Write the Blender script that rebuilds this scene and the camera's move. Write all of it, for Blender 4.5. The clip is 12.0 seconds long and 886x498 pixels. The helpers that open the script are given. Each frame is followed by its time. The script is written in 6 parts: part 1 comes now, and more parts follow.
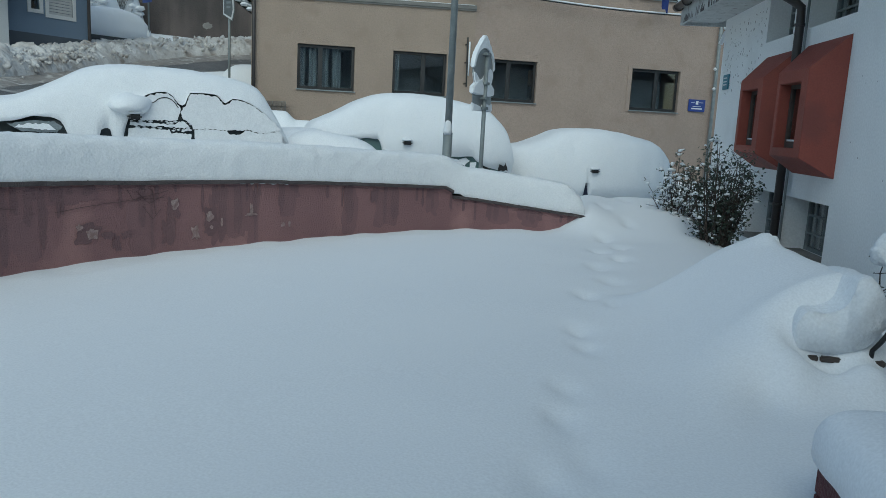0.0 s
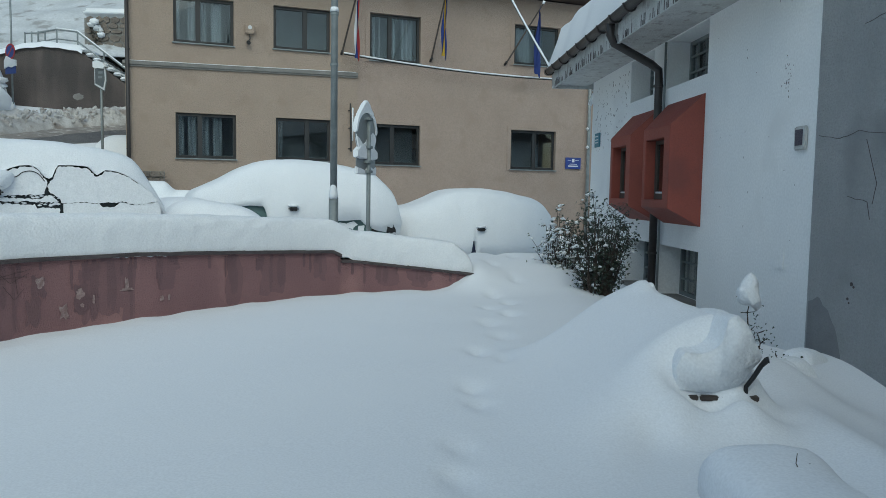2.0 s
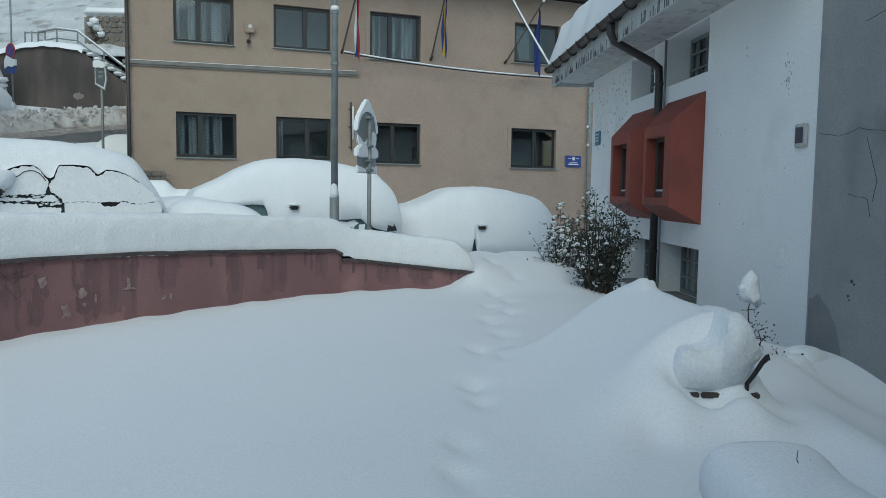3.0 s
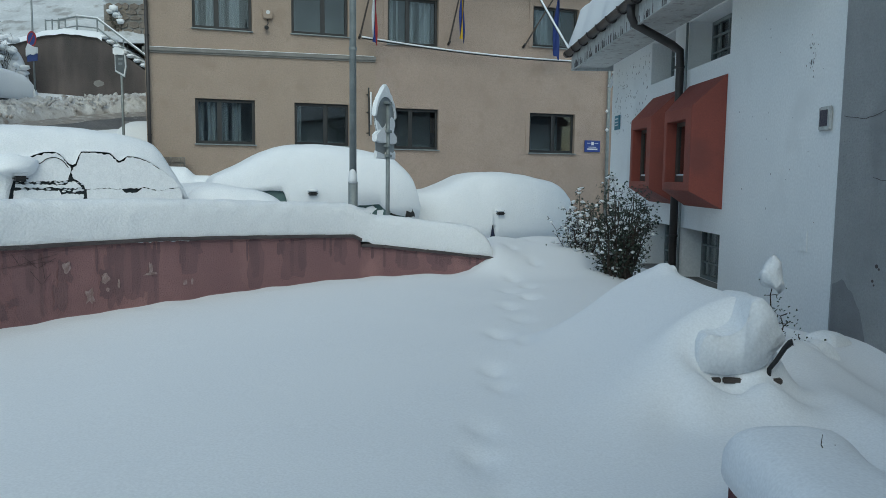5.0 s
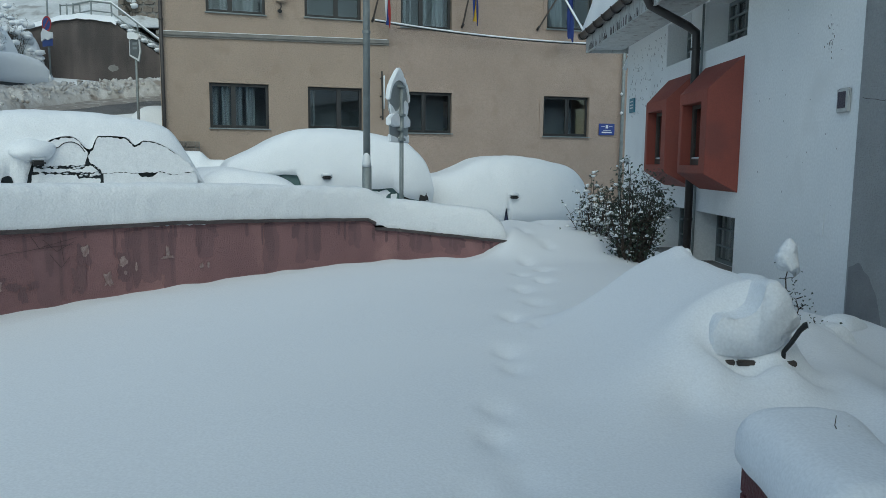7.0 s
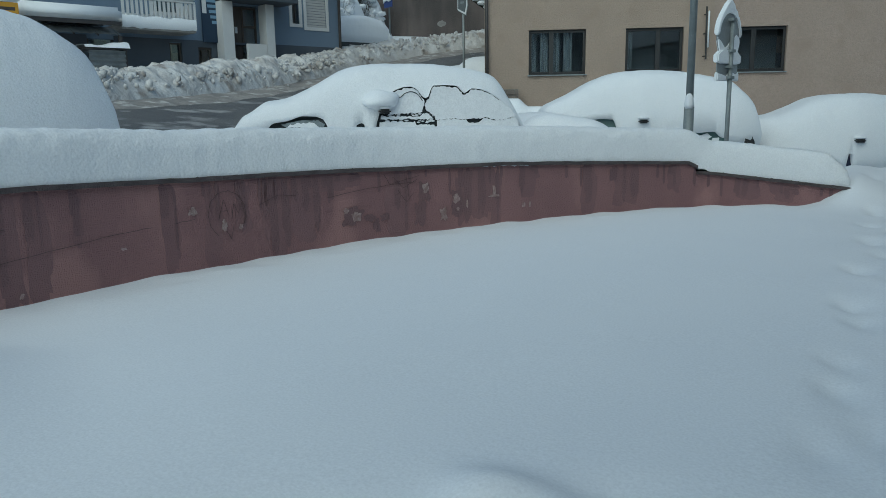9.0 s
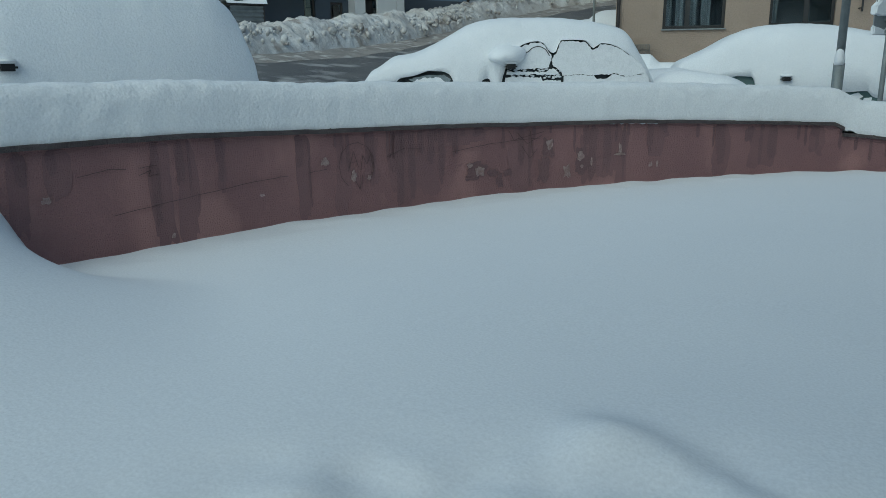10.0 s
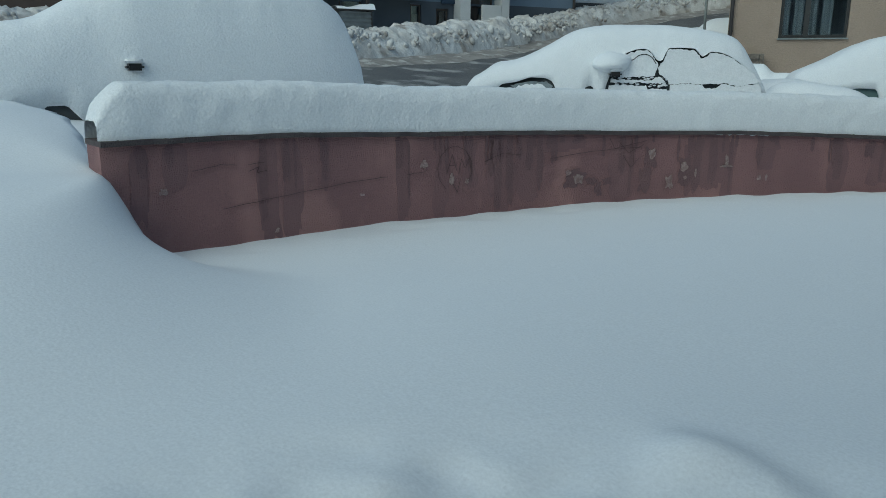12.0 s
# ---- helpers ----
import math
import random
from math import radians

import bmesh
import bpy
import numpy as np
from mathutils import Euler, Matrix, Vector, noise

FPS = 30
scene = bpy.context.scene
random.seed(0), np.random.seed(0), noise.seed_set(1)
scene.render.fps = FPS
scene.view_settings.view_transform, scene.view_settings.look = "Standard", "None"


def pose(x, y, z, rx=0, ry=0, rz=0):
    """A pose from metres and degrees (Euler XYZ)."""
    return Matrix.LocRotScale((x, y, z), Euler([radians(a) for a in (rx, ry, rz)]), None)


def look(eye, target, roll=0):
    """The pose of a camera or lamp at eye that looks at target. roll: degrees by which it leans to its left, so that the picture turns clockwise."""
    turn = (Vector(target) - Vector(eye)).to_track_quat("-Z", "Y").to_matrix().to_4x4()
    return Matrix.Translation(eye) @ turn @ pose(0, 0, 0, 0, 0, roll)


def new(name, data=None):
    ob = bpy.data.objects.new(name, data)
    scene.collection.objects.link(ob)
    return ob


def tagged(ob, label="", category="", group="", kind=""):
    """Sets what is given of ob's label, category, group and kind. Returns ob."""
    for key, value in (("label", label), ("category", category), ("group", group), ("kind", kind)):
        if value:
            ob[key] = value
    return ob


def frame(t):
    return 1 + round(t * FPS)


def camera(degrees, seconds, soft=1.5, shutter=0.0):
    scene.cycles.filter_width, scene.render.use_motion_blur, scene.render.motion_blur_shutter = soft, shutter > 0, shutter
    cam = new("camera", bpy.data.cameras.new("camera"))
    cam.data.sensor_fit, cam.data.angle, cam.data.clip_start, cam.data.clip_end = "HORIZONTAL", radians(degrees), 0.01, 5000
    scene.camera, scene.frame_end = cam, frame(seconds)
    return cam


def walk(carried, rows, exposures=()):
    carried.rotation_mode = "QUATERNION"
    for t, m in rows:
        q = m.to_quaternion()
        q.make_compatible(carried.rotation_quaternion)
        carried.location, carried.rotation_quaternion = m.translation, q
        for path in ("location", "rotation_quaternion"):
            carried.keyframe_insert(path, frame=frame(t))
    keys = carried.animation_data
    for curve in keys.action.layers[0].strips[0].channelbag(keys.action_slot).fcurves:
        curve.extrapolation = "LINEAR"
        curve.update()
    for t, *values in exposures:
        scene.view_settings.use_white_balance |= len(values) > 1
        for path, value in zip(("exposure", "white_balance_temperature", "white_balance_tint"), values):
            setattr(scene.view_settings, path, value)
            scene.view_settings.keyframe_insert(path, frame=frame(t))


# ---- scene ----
cam = camera(61.75, 12.0, soft=0.55)
PATH = [   # seconds, the eye, and its turn in degrees
    (0, -0.008, 0.091, 1.689, 80.483, -2.977, 8.956), (0.5, 0.022, 0.124, 1.689, 81.981, -2.285, 1.911),
    (1, 0.021, 0.117, 1.703, 84.965, -1.757, 0.215), (1.5, 0.022, 0.12, 1.693, 85.713, -1.228, 0.369),
    (2, 0.028, 0.124, 1.679, 85.6, -0.977, 0.397), (2.5, 0.025, 0.117, 1.686, 85.588, -0.793, 0.304),
    (3, 0.022, 0.111, 1.68, 85.477, -0.827, 0.417), (5, 0.01, 0.111, 1.674, 84.368, -0.634, 1.77),
    (5.5, 0.007, 0.109, 1.672, 84.036, -0.605, 2.049), (6, 0.006, 0.101, 1.672, 83.727, -0.598, 2.35),
    (6.5, 0.007, 0.097, 1.67, 83.399, -0.547, 2.66), (6.7, 0.006, 0.095, 1.67, 83.3, -0.53, 2.73),
    (8.0, -0.012, 0.06, 1.65, 82.7, -0.4, 3.35), (8.3, -0.018, 0.042, 1.644, 82.563, -0.221, 6.895),
    (8.5, -0.021, 0.016, 1.644, 82.136, 0.414, 12.263), (8.7, -0.045, -0.01, 1.632, 81.34, 0.62, 18.23),
    (9, -0.075, -0.048, 1.614, 79.236, 0.906, 26.148), (9.5, -0.066, -0.092, 1.603, 76.385, 0.398, 31.683),
    (10, -0.058, -0.125, 1.607, 76.082, 0.598, 35.529), (10.5, -0.056, -0.142, 1.606, 76.283, 0.221, 39.099),
    (11, -0.052, -0.144, 1.601, 76.609, 0.015, 40.904), (11.5, -0.05, -0.144, 1.598, 76.602, -0.342, 41.421),
    (12, -0.049, -0.143, 1.596, 76.578, -0.296, 43.18)]
walk(cam, [(t, pose(x, y, z, rx, ry, rz)) for t, x, y, z, rx, ry, rz in PATH],
     exposures=[(0, 0.09, 6150, -8), (1.2, 0.21, 6350, -7), (6.7, 0.17, 6300, -8), (8.7, 0.02, 6150, -10), (9.5, -0.06, 6150, -11), (12, -0.07, 6200, -12)])

# ---- sky and light: an overcast winter day ----
world = bpy.data.worlds.new("overcast_sky")
scene.world = world
world.use_nodes = True
wt = world.node_tree
sky = wt.nodes.new("ShaderNodeTexSky")
sky.sky_type, sky.sun_disc = "NISHITA", False
sky.sun_elevation, sky.sun_rotation = radians(43), radians(177)
sky.air_density, sky.dust_density, sky.ozone_density = 1.0, 1.5, 1.0
wt.links.new(sky.outputs[0], wt.nodes["Background"].inputs[0])
wt.nodes["Background"].inputs[1].default_value = 0.125
sun = new("sun", bpy.data.lights.new("sun", "SUN"))
sun.data.energy, sun.data.angle, sun.data.color = 0.85, radians(70), (1.0, 0.98, 0.95)
sun.matrix_world = look((0.7, -10.5, 12.0), (0, 2, 0))

# ---- materials ----
def mat(name, base, rough=0.8, metal=0.0, second=None, scale=6.0, amount=0.5, grain=60.0, bump=0.1,
        bump_scale=None, spec=0.5, detail=6.0, stretch=(1, 1, 1), third=None, scale3=1.0, coat=0.0):
    """A procedural surface: two tones mixed by a broad and a fine noise, with a fine relief."""
    m = bpy.data.materials.new(name)
    m.use_nodes = True
    t, n = m.node_tree, m.node_tree.nodes
    p = n["Principled BSDF"]
    p.inputs["Roughness"].default_value, p.inputs["Metallic"].default_value = rough, metal
    p.inputs["Specular IOR Level"].default_value = spec
    p.inputs["Coat Weight"].default_value = coat
    tc, mp = n.new("ShaderNodeTexCoord"), n.new("ShaderNodeMapping")
    mp.inputs["Scale"].default_value = stretch
    t.links.new(tc.outputs["Object"], mp.inputs["Vector"])
    plainmap = n.new("ShaderNodeMapping")
    t.links.new(tc.outputs["Object"], plainmap.inputs["Vector"])
    def noisy(s, d=detail, v=None):
        k = n.new("ShaderNodeTexNoise")
        k.inputs["Scale"].default_value, k.inputs["Detail"].default_value = s, d
        t.links.new((v or mp).outputs["Vector"], k.inputs["Vector"])
        return k
    def mixed(fac, a, b):
        k = n.new("ShaderNodeMix")
        k.data_type = "RGBA"
        t.links.new(fac, k.inputs["Factor"])
        for i, v in ((6, a), (7, b)):
            if isinstance(v, tuple):
                k.inputs[i].default_value = (*v, 1)
            else:
                t.links.new(v, k.inputs[i])
        return k.outputs[2]
    def ramped(socket, lo, hi):
        k = n.new("ShaderNodeMapRange")
        k.inputs[1].default_value, k.inputs[2].default_value = lo, hi
        t.links.new(socket, k.inputs[0])
        return k.outputs[0]
    second = second or tuple(c * 0.8 for c in base)
    broad, fine = noisy(scale), noisy(grain, 3, plainmap)
    col = mixed(ramped(broad.outputs[0], 0.5 - 0.25 / max(amount, .05) * .5, 0.5 + 0.25 / max(amount, .05) * .5), base, second)
    col = mixed(ramped(fine.outputs[0], 0.3, 1.1), col, tuple(c * 0.8 for c in second))
    if third:
        col = mixed(ramped(noisy(scale3, 8).outputs[0], 0.56, 0.66), col, third)
    t.links.new(col, p.inputs["Base Color"])
    b = n.new("ShaderNodeBump")
    b.inputs["Strength"].default_value, b.inputs["Distance"].default_value = 1.0, bump * 0.02
    t.links.new(noisy(bump_scale or grain, 5, plainmap).outputs[0], b.inputs["Height"])
    t.links.new(b.outputs[0], p.inputs["Normal"])
    return m

def plain_glass(name, tint=(0.82, 0.88, 0.9)):
    m = bpy.data.materials.new(name)
    m.use_nodes = True
    p = m.node_tree.nodes["Principled BSDF"]
    p.inputs["Base Color"].default_value = (*tint, 1)
    p.inputs["Transmission Weight"].default_value = 1.0
    p.inputs["Roughness"].default_value = 0.02
    p.inputs["IOR"].default_value = 1.5
    return m

SNOW = mat("snow", (0.86, 0.88, 0.90), 0.75, second=(0.82, 0.845, 0.875), scale=1.2, amount=0.3, grain=90, bump=0.07, bump_scale=60, spec=0.25)
SNOW_CAP = mat("settled_snow", (0.86, 0.88, 0.90), 0.75, second=(0.81, 0.84, 0.87), scale=5, amount=0.3, grain=70, bump=0.42, bump_scale=38, spec=0.25)
SNOW_STUCK = mat("plastered_snow", (0.85, 0.87, 0.89), 0.8, second=(0.79, 0.815, 0.84), scale=6, amount=0.5, grain=60, bump=0.9, bump_scale=13, spec=0.25, stretch=(1, 1, 2.5))
SNOW_DIRTY = mat("ploughed_snow", (0.70, 0.705, 0.705), 0.85, second=(0.51, 0.495, 0.48), scale=2.0, amount=0.9, grain=26, bump=2.6, bump_scale=8, third=(0.31, 0.28, 0.255), scale3=1.6)
# base dimmed to offset bright light on the slope; dark patches are scrub
HILLSNOW = mat("dimmed_scrubby_snow", (0.60, 0.62, 0.635), 0.85, second=(0.47, 0.49, 0.505), scale=0.8, amount=0.9, grain=8, bump=2.0, bump_scale=5, third=(0.30, 0.30, 0.295), scale3=1.1)
SLUSH = mat("brown_slush", (0.40, 0.37, 0.34), 0.7, second=(0.27, 0.25, 0.23), scale=2.2, amount=0.9, grain=18, bump=3.0, bump_scale=14, third=(0.55, 0.53, 0.5), scale3=3.0)
ASPHALT = mat("slushy_asphalt", (0.10, 0.10, 0.105), 0.55, second=(0.17, 0.165, 0.16), scale=0.9, amount=0.9, grain=120, bump=0.8, third=(0.40, 0.39, 0.38), scale3=1.1, stretch=(1, 1, 1))
BEIGE = mat("beige_render", (0.385, 0.308, 0.247), 0.92, second=(0.335, 0.266, 0.214), scale=0.9, amount=0.7, grain=26, bump=1.2, bump_scale=38, third=(0.315, 0.248, 0.197), scale3=2.2)
BEIGE_B = mat("brown_render", (0.385, 0.305, 0.255), 0.92, second=(0.34, 0.268, 0.223), scale=0.9, amount=0.7, grain=26, bump=1.2, bump_scale=38, third=(0.315, 0.246, 0.202), scale3=1.8)
WHITE = mat("white_plaster", (0.86, 0.87, 0.87), 0.9, second=(0.81, 0.825, 0.83), scale=1.3, amount=0.8, grain=40, bump=0.18, third=(0.73, 0.74, 0.74), scale3=0.9)
GREY = mat("grey_roughcast", (0.47, 0.485, 0.495), 0.95, second=(0.405, 0.42, 0.43), scale=2.0, amount=0.8, grain=70, bump=2.2, bump_scale=70, third=(0.33, 0.34, 0.35), scale3=1.2)
DAMPGREY = mat("damp_roughcast", (0.25, 0.26, 0.27), 0.9, second=(0.32, 0.33, 0.34), scale=4.0, amount=0.9, grain=70, bump=2.2, bump_scale=70)
REDWALL = mat("faded_red_render", (0.325, 0.180, 0.182), 0.9, second=(0.262, 0.146, 0.152), scale=1.5, amount=0.9, grain=110, bump=1.0, bump_scale=110, third=(0.365, 0.205, 0.198), scale3=1.9, stretch=(1, 1, 0.55))
DAMP = mat("damp_red_render", (0.205, 0.118, 0.125), 0.85, second=(0.24, 0.136, 0.141), scale=3, amount=0.8, grain=75, bump=0.6, bump_scale=110)
WET = mat("wet_red_render", (0.165, 0.097, 0.105), 0.8, second=(0.205, 0.118, 0.123), scale=3, amount=0.8, grain=110, bump=1.0, bump_scale=90)
CHIP = mat("chipped_render", (0.60, 0.47, 0.45), 0.95, second=(0.36, 0.24, 0.23), scale=22, amount=0.9, grain=120, bump=2)
COPING = mat("dark_coping", (0.075, 0.06, 0.062), 0.85, second=(0.13, 0.11, 0.11), scale=9, amount=0.8, grain=90, bump=1.5)
SCRATCH = mat("marker_lines", (0.06, 0.04, 0.042), 0.8, second=(0.1, 0.06, 0.06), scale=30)
ORIEL = mat("red_oxide_panel", (0.27, 0.062, 0.042), 0.65, second=(0.23, 0.052, 0.036), scale=2.2, amount=0.8, grain=60, bump=0.3, third=(0.18, 0.045, 0.034), scale3=1.3)
FRAME = mat("dark_window_frame", (0.018, 0.020, 0.022), 0.5, second=(0.03, 0.031, 0.033), scale=12, grain=90)
# blue-grey lifted to imitate sky reflections in the panes
ROOM = mat("reflection_tinted_room", (0.20, 0.25, 0.285), 0.9, second=(0.12, 0.15, 0.175), scale=0.9, amount=0.9)
CURTAIN = mat("net_curtain", (0.18, 0.21, 0.24), 0.9, second=(0.10, 0.125, 0.145), scale=3, stretch=(8, 8, 0.3), amount=0.8)
GLASS = plain_glass("window_glass")
STEEL = mat("galvanised_steel", (0.29, 0.325, 0.33), 0.55, 0.3, second=(0.21, 0.235, 0.24), scale=7, amount=0.8, grain=80, bump=0.2)
SIGNBACK = mat("sign_back", (0.33, 0.36, 0.37), 0.5, 0.4, second=(0.26, 0.28, 0.29), scale=5, grain=60)
PIPE = mat("dark_brown_pipe", (0.028, 0.024, 0.024), 0.45, second=(0.045, 0.04, 0.038), scale=6, grain=80, bump=0.2)
TRIM = mat("grey_zinc_trim", (0.24, 0.235, 0.22), 0.7, 0.2, second=(0.17, 0.165, 0.155), scale=3, amount=0.9, grain=50, stretch=(1, 1, 4))
BOARD = mat("flaking_white_boards", (0.60, 0.61, 0.60), 0.85, second=(0.50, 0.51, 0.5), scale=5, amount=0.9, grain=40, bump=1.0, third=(0.34, 0.33, 0.32), scale3=9, stretch=(1, 1, 0.4))
CONC = mat("weathered_concrete", (0.30, 0.29, 0.275), 0.95, second=(0.20, 0.195, 0.185), scale=2.0, amount=0.9, grain=50, bump=1.5)
DARKCONC = mat("blackened_concrete", (0.055, 0.05, 0.049), 0.95, second=(0.155, 0.13, 0.12), scale=0.7, amount=0.9, grain=20, bump=2, third=(0.045, 0.045, 0.045), scale3=0.5, stretch=(1, 1, 0.35))
STONE = mat("rubble_stone", (0.26, 0.225, 0.19), 0.95, second=(0.15, 0.13, 0.115), scale=1.4, amount=0.9, grain=25, bump=2)
BLUEHOUSE = mat("slate_blue_render", (0.185, 0.245, 0.325), 0.9, second=(0.155, 0.21, 0.285), scale=0.8, amount=0.7, grain=40, bump=0.8)
PLINTH = mat("dark_slate_plinth", (0.065, 0.08, 0.10), 0.85, second=(0.085, 0.10, 0.122), scale=1.1, amount=0.8, grain=40)
LIGHTTRIM = mat("pale_trim", (0.66, 0.67, 0.67), 0.85, second=(0.58, 0.59, 0.6), scale=2, grain=50)
SHUTTER = mat("pale_shutter", (0.50, 0.51, 0.51), 0.7, second=(0.42, 0.43, 0.44), scale=4, stretch=(1, 1, 8))
WOODDARK = mat("dark_door_wood", (0.045, 0.038, 0.035), 0.6, second=(0.075, 0.06, 0.05), scale=3, stretch=(5, 5, 0.6), amount=0.8)
BROWN = mat("brown_eaves", (0.05, 0.032, 0.026), 0.7, second=(0.075, 0.05, 0.04), scale=4)
LEAF = mat("evergreen_leaf", (0.022, 0.040, 0.027), 0.5, second=(0.045, 0.06, 0.042), scale=7, amount=0.9, grain=40)
TWIG = mat("bare_twig", (0.045, 0.036, 0.03), 0.9, second=(0.07, 0.055, 0.045), scale=20)
BLACK = mat("black_plastic", (0.012, 0.012, 0.013), 0.45, second=(0.025, 0.025, 0.025), scale=20)
RUBBER = mat("tyre_rubber", (0.018, 0.018, 0.018), 0.9, second=(0.03, 0.03, 0.03), scale=20)
PAINT_DARK = mat("dark_car_paint", (0.014, 0.02, 0.022), 0.3, second=(0.02, 0.028, 0.03), scale=3, coat=0.6)
PAINT_GREEN = mat("green_car_paint", (0.10, 0.17, 0.165), 0.35, second=(0.08, 0.14, 0.135), scale=3, coat=0.6)
PAINT_BLUE = mat("navy_car_paint", (0.012, 0.016, 0.05), 0.3, second=(0.02, 0.024, 0.06), scale=3, coat=0.6)
CARGLASS = mat("tinted_car_glass", (0.015, 0.02, 0.022), 0.08, second=(0.02, 0.025, 0.028), scale=3)
LAMP = mat("headlamp_lens", (0.30, 0.34, 0.36), 0.15, second=(0.16, 0.19, 0.2), scale=14)
REDWOOD = mat("dark_red_boards", (0.115, 0.022, 0.026), 0.7, second=(0.075, 0.016, 0.02), scale=5, amount=0.9, grain=60, stretch=(1, 1, 0.4), bump=1)
BENCHMETAL = mat("black_cast_iron", (0.015, 0.016, 0.017), 0.5, 0.4, second=(0.03, 0.03, 0.032), scale=30)
SIGNBLUE = mat("blue_enamel", (0.015, 0.04, 0.25), 0.4, second=(0.02, 0.05, 0.22), scale=4)
SIGNTEAL = mat("teal_plate", (0.07, 0.24, 0.32), 0.5, second=(0.06, 0.2, 0.27), scale=14)
SIGNWHITE = mat("white_sign_paint", (0.72, 0.74, 0.76), 0.6, second=(0.66, 0.68, 0.7), scale=4)
SIGNRED = mat("red_sign_paint", (0.42, 0.03, 0.035), 0.5, second=(0.36, 0.03, 0.03), scale=4)
SIGNYELLOW = mat("amber_board", (0.68, 0.36, 0.035), 0.6, second=(0.6, 0.3, 0.03), scale=4)
FLAGRED = mat("red_flag_cloth", (0.42, 0.035, 0.035), 0.9, second=(0.3, 0.025, 0.03), scale=9)
FLAGBLUE = mat("blue_flag_cloth", (0.02, 0.045, 0.20), 0.9, second=(0.015, 0.03, 0.14), scale=9)
FLAGWHITE = mat("white_flag_cloth", (0.6, 0.61, 0.63), 0.9, second=(0.5, 0.51, 0.53), scale=9)
FLAGYELLOW = mat("yellow_flag_cloth", (0.55, 0.36, 0.035), 0.9, second=(0.45, 0.28, 0.03), scale=9)
BOARDBLUE = mat("dark_blue_board", (0.012, 0.03, 0.06), 0.6, second=(0.02, 0.045, 0.085), scale=2)
BOARDTEXT = mat("pale_blue_lettering", (0.22, 0.36, 0.5), 0.7, second=(0.18, 0.3, 0.42), scale=9)
TIN = mat("corrugated_tin", (0.20, 0.22, 0.23), 0.5, 0.4, second=(0.13, 0.145, 0.15), scale=4, amount=0.8)
BADGE = mat("dark_plaque", (0.03, 0.03, 0.055), 0.6, second=(0.09, 0.08, 0.1), scale=60, amount=0.9)

# ---- helpers for building ----
def part(name, bm, material, parent=None, label="", smooth=False):
    """Links a bmesh as one mesh object under a thing or a part."""
    me = bpy.data.meshes.new(name)
    bmesh.ops.recalc_face_normals(bm, faces=bm.faces)
    bm.to_mesh(me)
    bm.free()
    for f in me.polygons:
        f.use_smooth = smooth
    me.materials.append(material)
    ob = new(name, me)
    if parent:
        ob.parent = parent
    if label:
        ob["label"] = label
    return ob

def thing(name, m, label, category, group="", kind=""):
    ob = new(name)
    ob.matrix_world = m
    return tagged(ob, label, category, group, kind)

def grid_mesh(name, pts, material, parent=None, label="", smooth=True, closed=False):
    """A sheet from rows of points; closed: each row is a ring."""
    rows, cols = len(pts), len(pts[0])
    faces = [(i * cols + j, i * cols + (j + 1) % cols, (i + 1) * cols + (j + 1) % cols, (i + 1) * cols + j)
             for i in range(rows - 1) for j in range(cols if closed else cols - 1)]
    if closed:
        faces += [tuple(range(cols))[::-1], tuple((rows - 1) * cols + j for j in range(cols))]
    me = bpy.data.meshes.new(name)
    me.from_pydata([tuple(p) for r in pts for p in r], [], faces)
    me.update()
    bm = bmesh.new()
    bm.from_mesh(me)
    bpy.data.meshes.remove(me)
    return part(name, bm, material, parent, label, smooth)

def box(bm, x0, x1, y0, y1, z0, z1, bevel=0.0):
    r = bmesh.ops.create_cube(bm, size=1, matrix=Matrix.Translation(((x0 + x1) / 2, (y0 + y1) / 2, (z0 + z1) / 2)) @ Matrix.Diagonal((abs(x1 - x0), abs(y1 - y0), abs(z1 - z0), 1)))
    if bevel:
        bmesh.ops.bevel(bm, geom=list({e for v in r["verts"] for e in v.link_edges}), offset=bevel, segments=2, affect="EDGES")
    return bm

def boxed(*args, bevel=0.0):
    return box(bmesh.new(), *args, bevel=bevel)

def tube(bm, points, radius, sides=10):
    """A round bar along a line of points; radius: one, or one for each point."""
    pts = [Vector(p) for p in points]
    radii = radius if isinstance(radius, (list, tuple)) else [radius] * len(pts)
    rings = []
    for i, p in enumerate(pts):
        d = (pts[min(i + 1, len(pts) - 1)] - pts[max(i - 1, 0)]).normalized()
        a = d.orthogonal().normalized() if i == 0 else (a - d * a.dot(d)).normalized()
        b = d.cross(a)
        rings.append([bm.verts.new(p + (a * math.cos(k * math.tau / sides) + b * math.sin(k * math.tau / sides)) * radii[i]) for k in range(sides)])
    for r, s in zip(rings, rings[1:]):
        for k in range(sides):
            bm.faces.new((r[k], r[(k + 1) % sides], s[(k + 1) % sides], s[k]))
    bm.faces.new(rings[0][::-1])
    bm.faces.new(rings[-1])
    return bm

def prism(bm, outline, depth):
    """An outline of (x, z) points, from y = depth[0] to depth[1]."""
    a = [bm.verts.new((x, depth[0], z)) for x, z in outline]
    b = [bm.verts.new((x, depth[1], z)) for x, z in outline]
    n = len(outline)
    bm.faces.new(a)
    bm.faces.new(b[::-1])
    for i in range(n):
        bm.faces.new((a[i], a[(i + 1) % n], b[(i + 1) % n], b[i]))
    return bm

